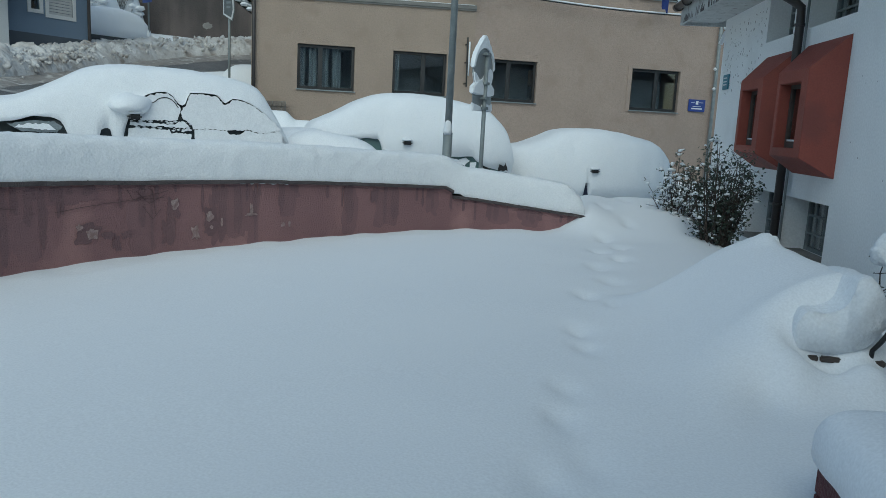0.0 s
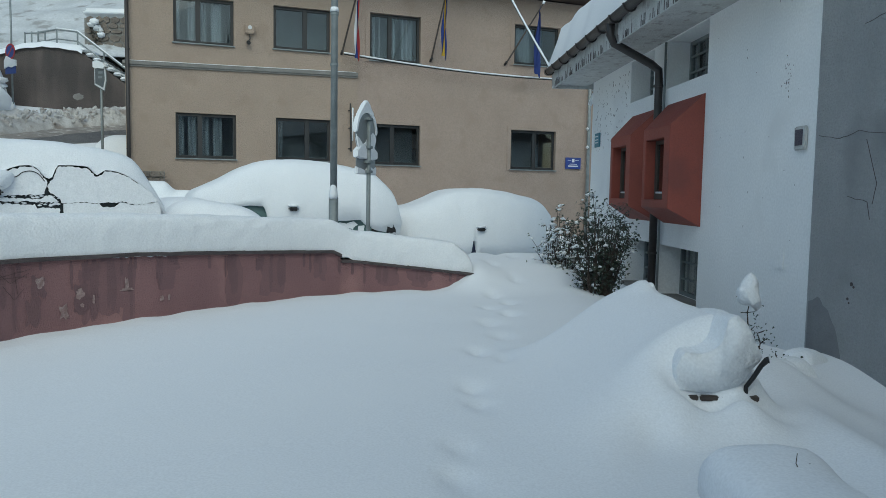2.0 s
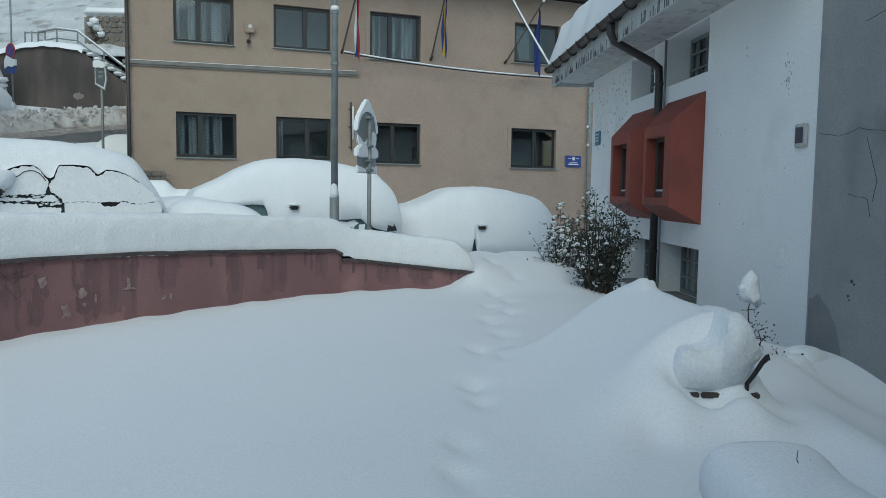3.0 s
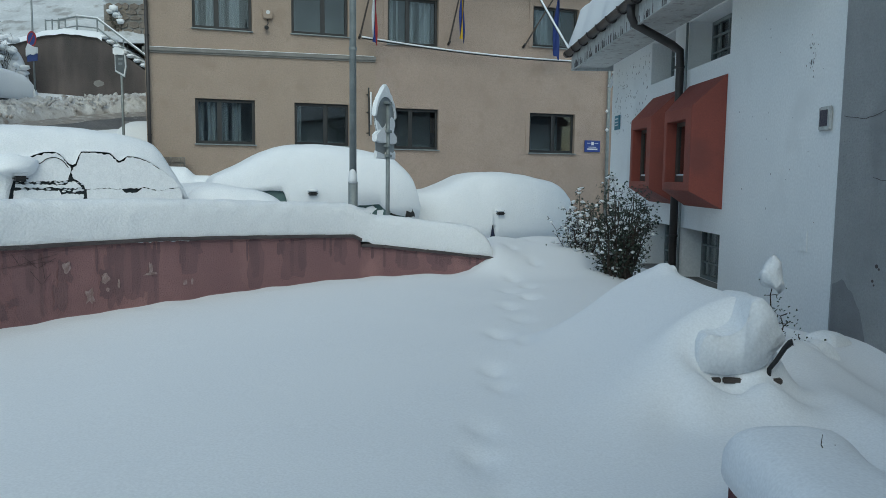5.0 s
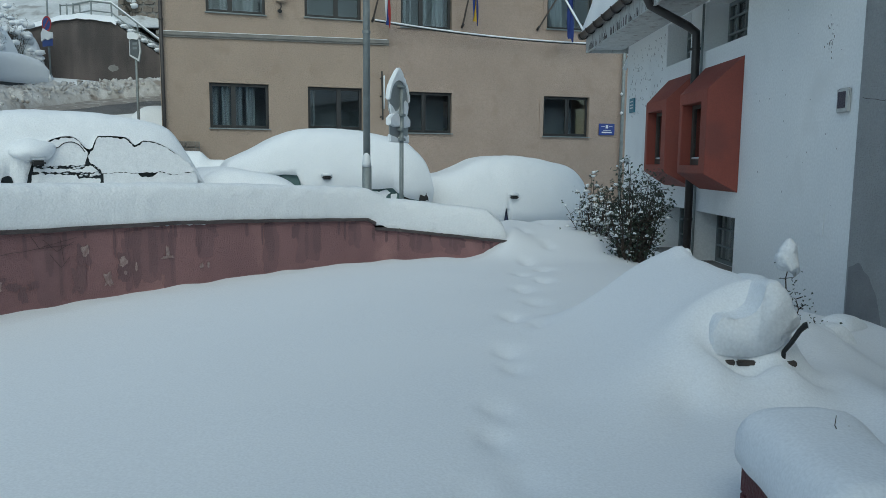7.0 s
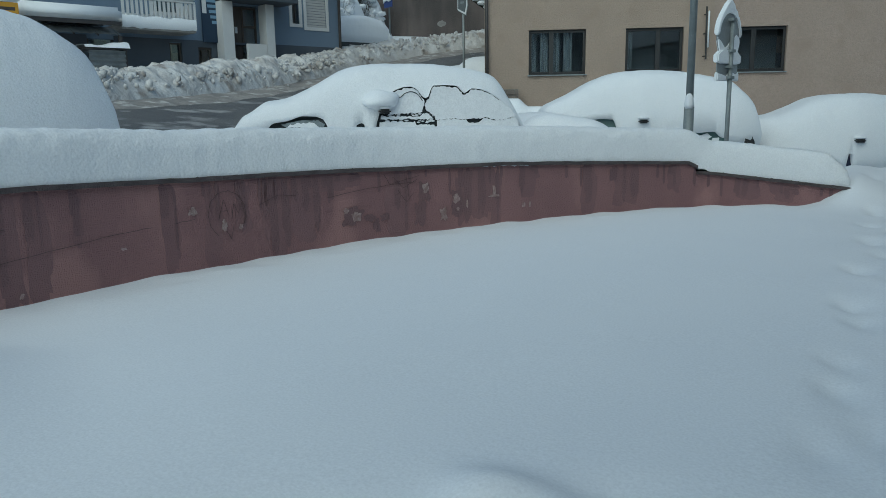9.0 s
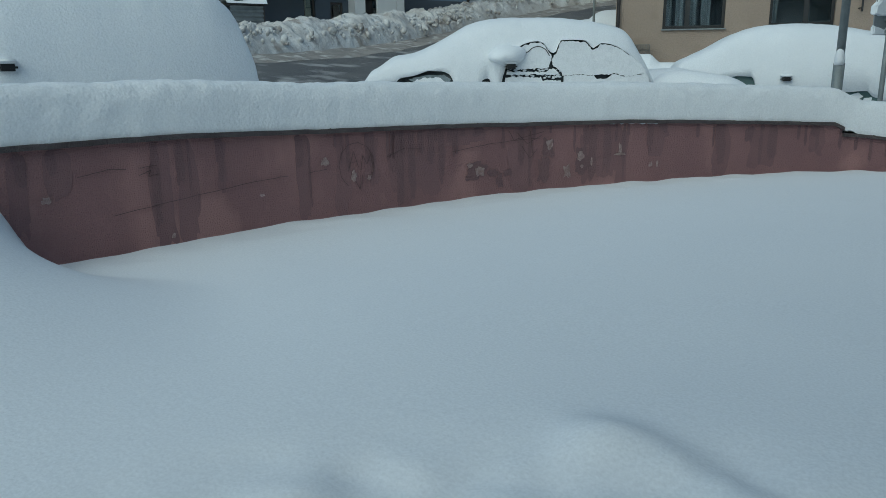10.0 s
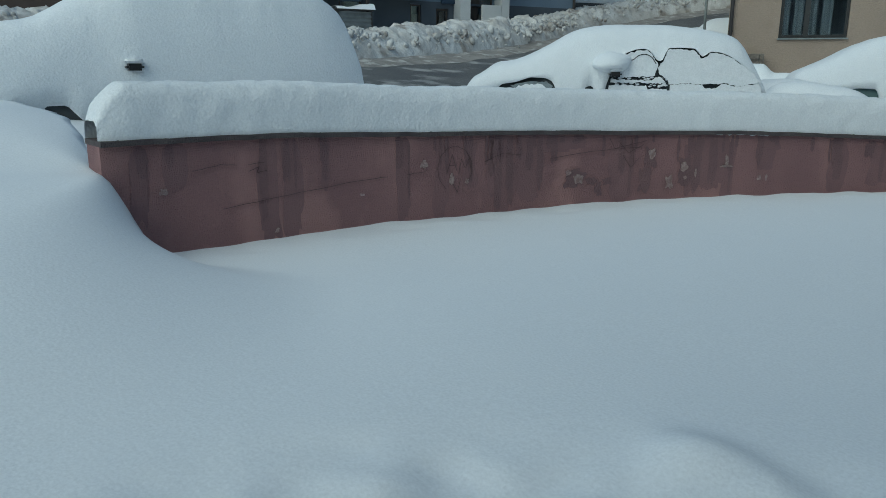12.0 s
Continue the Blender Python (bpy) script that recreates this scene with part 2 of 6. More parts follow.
def holed_wall(x0, x1, z0, z1, y0, y1, holes):
    """A wall slab with rectangular holes (x0, x1, z0, z1) right through it."""
    xs = sorted({x0, x1, *(h[0] for h in holes), *(h[1] for h in holes)})
    zs = sorted({z0, z1, *(h[2] for h in holes), *(h[3] for h in holes)})
    bm, made = bmesh.new(), {}
    def v(x, y, z):
        if (x, y, z) not in made:
            made[x, y, z] = bm.verts.new((x, y, z))
        return made[x, y, z]
    def solid(i, j):
        if not (0 <= i < len(xs) - 1 and 0 <= j < len(zs) - 1):
            return False
        cx, cz = (xs[i] + xs[i + 1]) / 2, (zs[j] + zs[j + 1]) / 2
        return not any(h[0] < cx < h[1] and h[2] < cz < h[3] for h in holes)
    for i in range(len(xs) - 1):
        for j in range(len(zs) - 1):
            if not solid(i, j):
                continue
            a, b, c, d = xs[i], xs[i + 1], zs[j], zs[j + 1]
            bm.faces.new((v(a, y0, c), v(b, y0, c), v(b, y0, d), v(a, y0, d)))
            bm.faces.new((v(a, y1, d), v(b, y1, d), v(b, y1, c), v(a, y1, c)))
            if not solid(i - 1, j):
                bm.faces.new((v(a, y0, c), v(a, y0, d), v(a, y1, d), v(a, y1, c)))
            if not solid(i + 1, j):
                bm.faces.new((v(b, y0, d), v(b, y0, c), v(b, y1, c), v(b, y1, d)))
            if not solid(i, j - 1):
                bm.faces.new((v(b, y0, c), v(a, y0, c), v(a, y1, c), v(b, y1, c)))
            if not solid(i, j + 1):
                bm.faces.new((v(a, y0, d), v(b, y0, d), v(b, y1, d), v(a, y1, d)))
    return bm

def smooth01(e0, e1, x):
    k = np.clip((x - e0) / (e1 - e0), 0, 1)
    return k * k * (3 - 2 * k)

def wob(x, y, z=0.0, s=1.0):
    return noise.noise((x * s, y * s, z * s))

def spline(knots, n):
    """n points along a smooth line through the knots."""
    k = np.array(knots, float)
    d = np.r_[0, np.cumsum(np.linalg.norm(np.diff(k, axis=0), axis=1))]
    m = np.gradient(k, d, axis=0)
    out = []
    for s in np.linspace(0, d[-1], n):
        i = min(np.searchsorted(d, s, "right") - 1, len(d) - 2)
        h = d[i + 1] - d[i]
        u = (s - d[i]) / h
        out.append((2*u**3-3*u**2+1)*k[i] + (u**3-2*u**2+u)*h*m[i] + (-2*u**3+3*u**2)*k[i+1] + (u**3-u**2)*h*m[i+1])
    return np.array(out)

# ---- ground ----
def street(x, y):
    """Height of the sloping street and the hill behind it."""
    x, y = np.clip(x, -24, 7), np.clip(y, 0, 36)
    return -0.35295 - 0.19835*x - 0.05416*y - 0.00107*x*x + 0.00216*x*y + 0.00493*y*y

WALL_LINE = spline([(-4.72, 1.9), (-4.67, 2.28), (-4.5, 3.1), (-4.3, 4.06), (-3.95, 5.08), (-3.45, 6.15), (-2.78, 7.05), (-2.0, 8.0), (-1.25, 8.75), (-0.5, 9.15), (0.35, 9.42)], 90)
WALL_BEARING = np.degrees(np.arctan2(WALL_LINE[:, 0], WALL_LINE[:, 1]))
def by_bearing(left, right):
    return np.interp(WALL_BEARING, [-30, -8], [left, right])
WALL = WALL_LINE + np.stack([by_bearing(-0.055, 0.01), by_bearing(-0.13, 0.08)], 1)

def wall_side(x, y):
    """Signed distance to the garden wall: positive on the street's side. Also how far along it."""
    d = np.hypot(WALL[:, 0] - x, WALL[:, 1] - y)
    i = int(np.argmin(d))
    a, b = WALL[max(i - 1, 0)], WALL[min(i + 1, len(WALL) - 1)]
    t = (b - a) / np.hypot(*(b - a))
    return -(t[0] * (WALL[i, 1] - y) - t[1] * (WALL[i, 0] - x)), d[i], i / (len(WALL) - 1)

FOOTPRINTS = [(.72, 11.0, .8), (.95, 10.7, .8), (.62, 10.1, .9), (.9, 9.6, .9), (.58, 8.9, 1.1), (.74, 8.4, 1.1), (.5, 8.0, 1.2), (.68, 7.55, 1.3), (.43, 7.05, 1.2), (.5, 6.32, 1.1), (.28, 5.68, 1.2), (.47, 5.37, 1.2), (.2, 4.65, .9), (.24, 4.28, .9), (.12, 3.52, .8), (.09, 3.17, .8), (.2, 2.75, .6), (.02, 2.55, .6)]

def yard(x, y):
    """Height of the snow in the yard."""
    z = 0.475 - 0.05 * smooth01(-1.5, -3.5, x) + 0.025 * wob(x, y, 1, 0.45) + 0.012 * wob(x, y, 5, 1.3)
    r = math.hypot(x, y)
    # drift that climbs to the street at the wall's two ends
    az = math.degrees(math.atan2(x + 0.05, y + 0.14))
    if az < -48 and y > -1:
        soft = smooth01(0.05, 1.5, float(np.min(np.hypot(WALL[:, 0] - x, WALL[:, 1] - y))))
        z += 0.55 * smooth01(-64.3 + 13 * soft, -68.3 - 9 * soft, az) * smooth01(2.0, 5.1, r) + 0.37 * smooth01(-63.5, -70, az) * smooth01(5.2, 6.5, r)
    ridge = smooth01(8.6, 10.9, y - 0.12 * x) * smooth01(-0.2, 0.45, x) * smooth01(2.35, 1.55, x)
    z += 0.34 * ridge
    z += 0.14 * math.exp(-((x - 0.45) / 0.3) ** 2 - ((y - 9.7) / 0.5) ** 2)
    # drift against the bench and a bed beside the house
    z += 0.155 * math.exp(-((x - 1.38) / 0.36) ** 2 - ((y - 3.80) / 0.20) ** 2) - 0.085 * math.exp(-((x - 1.385) / 0.10) ** 2 - ((y - 3.86) / 0.10) ** 2)
    d = x - 1.50 + 0.10 * (y - 4.2)
    rise = math.exp(-(d / (0.60 if d < 0 else 0.22)) ** 2) * smooth01(5.85, 5.30, y)
    start = 3.84 - 0.9 * smooth01(-.3, -.9, d)
    z += 0.565 * rise * smooth01(start, start + 0.28 + 0.7 * smooth01(-.3, -.8, d), y)
    z += 0.06 * math.exp(-((x - 1.38) / 0.09) ** 2 - ((y - 5.2) / 0.12) ** 2)
    z += 0.10 * math.exp(-((x - 2.15) / 0.28) ** 2 - ((y - 5.1) / 0.7) ** 2)
    z += 0.06 * math.exp(-((x - 1.55) / 0.12) ** 2 - ((y - 3.78) / 0.15) ** 2)
    z += 0.12 * math.exp(-((x - 1.15) / 0.11) ** 2 - ((y - 3.82) / 0.2) ** 2)
    z -= 0.14 * smooth01(2.05, 2.6, x) * smooth01(6.0, 4.8, y)
    z -= 0.07 * smooth01(2.5, 3.0, x)
    z -= 0.08 * smooth01(1.4, 2.3, x) * smooth01(6.0, 7.2, y)
    # heap and trodden snow by the camera
    z += 0.075 * math.exp(-((x + 0.86) / 0.14) ** 2 - ((y - 1.78) / 0.15) ** 2)
    z += 0.05 * math.exp(-((x + 0.52) / 0.3) ** 2 - ((y - 1.80 + 0.2 * (x + .52)) / 0.09) ** 2)
    near = smooth01(2.25, 1.7, r)
    z += near * (0.05 * wob(x, y, 2, 5) + 0.03 * wob(x, y, 3, 13) - 0.05)
    # softened, half-filled footprints
    for dx, dy, w in FOOTPRINTS:
        if abs(x - dx) < .5 and abs(y - dy) < .7:
            q = ((x - dx + .15 * (y - dy)) / .075) ** 2 + ((y - dy) / .15) ** 2
            z -= 0.042 * w * math.exp(-q) * (1 + 0.5 * wob(x, y, 6, 7))
    z += (0.014 * wob(x, y, 8, 2.2) - 0.012) * math.exp(-((x - 0.05 - 0.06 * y) / 0.25) ** 2)
    # the crests that run from the bench and the plants towards the camera
    z += 0.06 * math.exp(-((x - 2.0) / 0.16) ** 2) * smooth01(4.6, 4.0, y) * smooth01(2.6, 3.2, y)
    z += 0.10 * math.exp(-((x - 2.42 + .12 * (y - 5)) / 0.2) ** 2 - ((y - 5.1) / 0.55) ** 2)
    return z

def yard_sheet():
    n, m = 260, 340
    pts = []
    for y in np.linspace(-3.5, 12.3, m):
        row = []
        for x in np.linspace(-9.0, 3.3, n):
            z = yard(x, y)
            side, away, along = wall_side(x, y)
            if side > 0 and 0.02 < along < 0.985:
                z = z + (street(x, y) + 0.12 - z) * smooth01(0.1, 0.5, away)
            elif y > 10.6:
                z = z + (street(x, y) - 0.2 - z) * smooth01(10.9, 12.2, y)
            if away < 0.35 and 0.01 < along < 0.97 and side <= 0.1:
                z += 0.02 * wob(x * 3, y * 3, 4) - 0.01 * (1 - away / 0.35)
            if y > 6.1:
                z = z + (-0.25 - z) * smooth01(2.0, 2.2, x) * smooth01(6.2, 6.7, y)
            row.append((x, y, z))
        pts.append(row)
    return tagged(grid_mesh("ground_snow", pts, SNOW), "deep smooth fresh snow covering the yard with faint footprints", "snow", kind="structure")

def ground_sheet():
    xs = np.r_[np.linspace(-400, -50, 8), np.linspace(-40, 30, 90), np.linspace(40, 400, 8)]
    ys = np.r_[np.linspace(-400, -30, 7), np.linspace(-20, 45, 84), np.linspace(55, 500, 9)]
    pts = []
    for y in ys:
        row = []
        for x in xs:
            z = float(street(x, y)) + 0.06 * wob(x, y, 0, 0.5)
            low = min(z, -0.15)
            if x > -7.2 and y < 12.2:
                side, away, along = wall_side(x, y)
                if side < 0.3 or y < 2.5 or x > 0.2:
                    z = low - 0.5
            # the hill behind the retaining wall
            if y > 37:
                z += 0.32 * (min(y, 120) - 37) * smooth01(2, -12, x)
            row.append((x, y, z))
        pts.append(row)
    return tagged(grid_mesh("ground", pts, SNOW), "snow-covered sloping ground reaching up the hillside", "ground", kind="structure")

yard_sheet()
ground_sheet()

# ---- road and the ploughed bank beside it ----
ROAD = spline([(-9.9, -12), (-10.0, 0), (-10.1, 5), (-10.5, 10), (-11.0, 15), (-11.7, 20), (-12.2, 24.5), (-11.2, 28.2), (-7.5, 30.5), (0, 31.5)], 120)

def beside(line, i, off):
    a, b = line[max(i - 1, 0)], line[min(i + 1, len(line) - 1)]
    t = (b - a) / np.hypot(*(b - a))
    return line[i] + off * np.array([-t[1], t[0]])

def road_strip():
    pts = []
    for i in range(len(ROAD)):
        row = []
        for off in np.linspace(2.6, -2.3, 9):
            x, y = beside(ROAD, i, off)
            row.append((x, y, float(street(x, y)) + 0.1 + 0.012 * wob(x, y, 0, 2)))
        pts.append(row)
    return tagged(grid_mesh("road", pts, ASPHALT), "wet asphalt road with grey slush and tyre tracks", "road", kind="structure")
road_strip()

def snow_bank(line, lo, hi, start, end, height, name, label, fine=330):
    """A ridge of ploughed, broken snow along a line."""
    sub = spline(line[start:end:6], fine)
    pts = []
    for i in range(len(sub)):
        row = []
        h = height * (1 + 0.35 * wob(i * 0.03, 3.3) + 0.14 * wob(i * 0.11, 9.1))
        for k in range(30):
            u = k / 29
            x, y = beside(sub, i, lo + (hi - lo) * u)
            up = h * math.sin(math.pi * min(1, u * 1.08) ** 0.8) ** 0.75 if u < 0.925 else 0
            z = float(street(x, y)) + 0.03 + up
            amp = 0.30 * math.sin(math.pi * u) ** .7
            f, d, e = noise.noise_vector((x * 2.3, y * 2.3, z * 2.3)), noise.noise_vector((x * 5.5, y * 5.5, z * 5.5)), noise.noise_vector((x * 12, y * 12, z * 12))
            off = f * .5 + d * .32 + e * .17
            row.append((x + amp * off.x, y + amp * off.y, z + amp * (off.z + .12)))
        pts.append(row)
    return tagged(grid_mesh(name, pts, SNOW_DIRTY, smooth=True), label, "snow", kind="stuff")
snow_bank(ROAD, 2.3, 4.6, 18, 112, 0.62, "snow_bank", "lumpy dirty ploughed snow bank along the road", 900)
snow_bank(ROAD, -2.2, -3.4, 72, 104, 0.22, "snow_bank", "low ridge of cleaner ploughed snow by the corner", 160)

def snow_chunks():
    """Broken lumps on and under the bank."""
    rnd = random.Random(4)
    ico = bmesh.new()
    bmesh.ops.create_icosphere(ico, subdivisions=1, radius=1)
    base = np.array([v.co for v in ico.verts])
    tris = [[v.index for v in f.verts] for f in ico.faces]
    ico.free()
    verts, faces = [], []
    for _ in range(5200):
        i = rnd.randrange(20, 110)
        off = rnd.uniform(1.9, 4.5) if rnd.random() < .25 else rnd.uniform(2.5, 4.3)
        x, y = beside(ROAD, i, off) + np.array([rnd.uniform(-.35, .35), rnd.uniform(-.35, .35)])
        u = min(max((off - 2.3) / 2.3, 0), 1)
        z = float(street(x, y)) + 0.07 + 0.56 * math.sin(math.pi * min(1, u * 1.08) ** .8) ** 0.75
        size = min(.15, .022 + rnd.expovariate(32)) * (0.6 if off < 2.5 else 1)
        m = np.array(Euler((rnd.random() * 6, rnd.random() * 6, rnd.random() * 6)).to_matrix())
        jag = 1 + np.array([rnd.uniform(-.22, .22) for _ in base])[:, None]
        p = (base * jag * np.array([1, rnd.uniform(.6, 1), rnd.uniform(.45, .8)]) * size) @ m.T + np.array([x, y, z])
        faces += [[k + len(verts) for k in t] for t in tris]
        verts += [tuple(q) for q in p]
    me = bpy.data.meshes.new("snow_lumps")
    me.from_pydata(verts, [], faces)
    for f in me.polygons:
        f.use_smooth = True
    me.materials.append(SNOW_DIRTY)
    return tagged(new("snow_lumps", me), "broken lumps of dirty snow on the bank", "snow", kind="stuff")
snow_chunks()

def slush_apron():
    """Brown slush between the wheel tracks and the bank."""
    pts = []
    for i in range(16, 112):
        row = []
        for k in range(9):
            u = k / 8
            x, y = beside(ROAD, i, 1.5 + 0.3 * wob(i * .35, 1.7) + u * 1.3)
            row.append((x, y, float(street(x, y)) + .105 + .10 * u * (1 - .5 * u) + .05 * u * wob(x, y, 0, 3)))
        pts.append(row)
    return tagged(grid_mesh("slush", pts, SLUSH), "brown churned slush along the road's edge", "slush", kind="stuff")
slush_apron()

# ---- the red garden wall ----
N = len(WALL)
WAZ = WALL_BEARING
WD = np.hypot(WALL_LINE[:, 0], WALL_LINE[:, 1])
WALL_LIFT = by_bearing(-0.05, 0.005)
STEP = int(np.argmin(abs(WAZ + 8.05)))
def wall_top(i):
    el = np.interp(WAZ[i], [-70, -67, -55, -45, -34, -22, -8.1, -8.0, 1.3, 4], [-4.95, -4.85, -4.5, -4.5, -4.25, -4.15, -4.4, -5.05, -5.95, -6.2])
    return 1.65 + WALL_LIFT[i] + WD[i] * math.tan(math.radians(el))
def wall_point(i, off):
    """A point on the wall, off metres from its yard face into it (i may lie between two)."""
    k = int(min(max(i, 0), N - 1.001))
    f = i - k
    p, q = beside(WALL, k, off), beside(WALL, min(k + 1, N - 1), off)
    return p * (1 - f) + q * f

garden_wall = thing("garden_wall", Matrix(), "low curved garden wall of faded red render with damp stains", "wall", kind="structure")
def wall_body(name, a, b):
    pts = []
    for i in range(a, b):
        z = wall_top(max(i, a + 1) if a else i) - 0.035
        pts.append([(*wall_point(i, 0), -0.2), (*wall_point(i, 0), z), (*wall_point(i, 0.28), z), (*wall_point(i, 0.28), -0.2)])
    return grid_mesh(name, pts, REDWALL, garden_wall, smooth=False, closed=True)
wall_body("body", 0, STEP + 1)
wall_body("body", STEP, N)
def coping(a, b):
    pts = []
    for i in range(a, b):
        z = wall_top(max(i, STEP + 1) if a == STEP else i) + 0.006 * wob(i * 0.6, 2)
        o = 0.004 * wob(i * 1.3, 5)
        pts.append([(*wall_point(i, -0.038 + o), z - 0.035), (*wall_point(i, -0.042 + o), z), (*wall_point(i, 0.31), z), (*wall_point(i, 0.31), z - 0.035)])
    grid_mesh("coping", pts, COPING, garden_wall, "dark weathered coping slab", smooth=False, closed=True)
cuts = [0, 19, 33, 48, 60, STEP + 1]
for a, b in zip(cuts, cuts[1:]):
    coping(a, min(b + 1, STEP + 1))
coping(STEP, N)

def at_az(az):
    return float(np.interp(az, WAZ, np.arange(N)))

def wall_patch(name, az0, az1, up0, up1, material, seed, label="", proud=0.003, rag=0.2):
    """A ragged stain or chip on the wall's face, between two bearings and two depths below the top."""
    i0, i1 = at_az(az0), at_az(az1)
    bm, n = bmesh.new(), 40
    ring = []
    for k in range(n):
        a = k * math.tau / n
        r = 1 + rag * noise.noise((math.cos(a) * 1.6, math.sin(a) * 1.6, seed)) * 2 + rag * 0.6 * noise.noise((math.cos(a) * 5, math.sin(a) * 5, seed + 7))
        c, s = math.cos(a), math.sin(a)
        c, s = math.copysign(abs(c) ** 0.65, c), math.copysign(abs(s) ** 0.65, s)
        i = (i0 + i1) / 2 + (i1 - i0) / 2 * c * r
        z = wall_top(int(min(max(i, 0), N - 1))) - 0.04 - ((up0 + up1) / 2 - (up1 - up0) / 2 * s * min(r, 1.0 if up0 <= 0.001 else 2))
        ring.append(bm.verts.new((*wall_point(i, -proud), z)))
    i = (i0 + i1) / 2
    mid = bm.verts.new((*wall_point(i, -proud), wall_top(int(i)) - 0.04 - (up0 + up1) / 2))
    for k in range(n):
        bm.faces.new((ring[k], ring[(k + 1) % n], mid))
    return part(name, bm, material, garden_wall, label)

STAINS = [(-57.13, -55.75, 0.002, 0.696), (-55.52, -54.15, 0.002, 0.703), (-46.76, -45.82, 0.002, 0.624), (-43.8, -42.92, 0.002, 0.669), (-41.51, -40.66, 0.002, 0.426), (-39.51, -37.9, 0.002, 0.658), (-52.49, -52.05, 0.002, 0.367), (-39.55, -37.83, 0.002, 0.293), (-37.42, -35.72, 0.002, 0.533), (-30.29, -28.93, 0.002, 0.574), (-25.24, -24.54, 0.002, 0.537), (-22.72, -22.21, 0.002, 0.584), (-19.85, -19.46, 0.002, 0.137), (-16.1, -15.33, 0.002, 0.494)]
STAINS += [(-63.8, -62.6, .05, .3), (-66.2, -65.3, 0, .5), (-36.4, -32.6, 0, .14), (-24.6, -22.8, 0, .5), (-20.6, -19.7, 0, .3), (-13.9, -12.2, 0, .42), (-9.9, -9.2, 0, .3), (-5.2, -3.8, 0, .22), (-2.6, -1.2, 0, .2)]
for k, (a, b, u0, u1) in enumerate(STAINS):
    rs_ = random.Random(k * 7 + 1)
    u0, u1 = (0, u1) if u0 < .06 else (u0, u1)
    wall_patch("stain", a - .15, b + .15, u0, min(u1 * 1.1, .85), DAMP, k * 5.1, "broad damp stain", 0.0018 + .0001 * k, .3)
    for q in range(max(2, int((b - a) * 2))):
        c, wd = rs_.uniform(a, b), rs_.uniform(.08, .3)
        wall_patch("stain", c - wd, c + wd, u0, u0 + (u1 - u0) * rs_.uniform(.4, 1.0), WET, k * 3.7 + q, "dark damp streak", 0.0045 + .0004 * q, .3)
rs_ = random.Random(5)
for k in range(34):
    c = rs_.uniform(-44, 1)
    wall_patch("streak", c - rs_.uniform(.06, .14), c + rs_.uniform(.06, .14), 0, rs_.uniform(.06, .26), WET, 90 + k, "thin drip mark", 0.0066, .2)
for k, (a, b, u0, u1) in enumerate([(-28.09, -27.24, 0.112, 0.312), (-25.78, -24.87, 0.235, 0.455), (-33.82, -32.36, 0.313, 0.467), (-32.19, -31.41, 0.389, 0.451), (-30.97, -30.25, 0.396, 0.449), (-31.51, -31.0, 0.434, 0.56), (-28.43, -27.61, 0.293, 0.536)]):
    wall_patch("scar", a, b, u0, u1, WET, 20 + k * 1.7, "dark scar in the render", 0.0072, 0.3)
for k, (a, b, u0, u1) in enumerate([(-27.82, -27.37, 0.128, 0.22), (-25.58, -25.11, 0.262, 0.345), (-33.12, -32.47, 0.356, 0.444), (-33.75, -33.4, 0.321, 0.367), (-26.56, -26.05, 0.387, 0.508), (-22.98, -22.27, 0.284, 0.307), (-22.69, -22.5, 0.189, 0.296), (-20.55, -20.31, 0.383, 0.428), (-20.03, -19.88, 0.378, 0.43), (-24.64, -24.5, 0.334, 0.4), (-25.34, -25.14, 0.384, 0.417), (-45.0, -44.44, 0.192, 0.252), (-42.73, -42.33, 0.309, 0.398), (-64.37, -63.86, 0.296, 0.341), (-41.51, -41.2, 0.357, 0.395), (-49.7, -49.32, 0.434, 0.456), (-56.23, -55.94, 0.65, 0.683)]):
    wall_patch("chip", a, b, u0, u1, CHIP, 50 + k * 2.3, "pale chipped render", 0.0095, 0.3)

def wall_scrawl(lines):
    """Thin dark scratches and marker strokes: (bearing, depth below the top) along each."""
    for line in lines:
        pts = []
        for (a0, u0), (a1, u1) in zip(line, line[1:]):
            for f in np.linspace(0, 1, 7)[:-1]:
                i = at_az(a0 + (a1 - a0) * f)
                pts.append((*wall_point(i, -0.0085), wall_top(int(i)) - 0.04 - (u0 + (u1 - u0) * f) + 0.006 * wob(a0 * 3 + f * 5, u0 * 9)))
        part("scratch", tube(bmesh.new(), pts, 0.0021, 4), SCRATCH, garden_wall, "thin dark scratch")
ring = [(-42.3 + 1.35 * math.sin(a), .27 - .19 * math.cos(a)) for a in np.linspace(-2.6, 2.3, 10)]
wall_scrawl([ring, [(-42.9, .3), (-42.5, .15), (-42.1, .31)], [(-42.75, .24), (-42.2, .24)], [(-42.0, .31), (-41.8, .19), (-41.5, .27), (-41.2, .18), (-41.0, .33)],
             [(-42.4, .4), (-42.1, .47), (-41.8, .33)], [(-58, .17), (-56.6, .16)], [(-58, .22), (-57.2, .19), (-57.4, .23), (-56.5, .22)], [(-62, .19), (-60, .16), (-58.6, .17)],
             [(-60, .47), (-55, .41), (-50, .34), (-47, .31)], [(-46, .3), (-44.3, .28)], [(-40, .22), (-38.6, .15), (-37, .17)], [(-35, .21), (-32, .15), (-29.5, .12)],
             [(-30, .05), (-29.2, .16), (-28, .07)], [(-29.8, .12), (-28, .11)], [(-29, .04), (-28.8, .3)], [(-29.6, .18), (-29, .3), (-28.4, .2)], [(-30.6, .03), (-30.2, .12), (-27.6, .04)]])

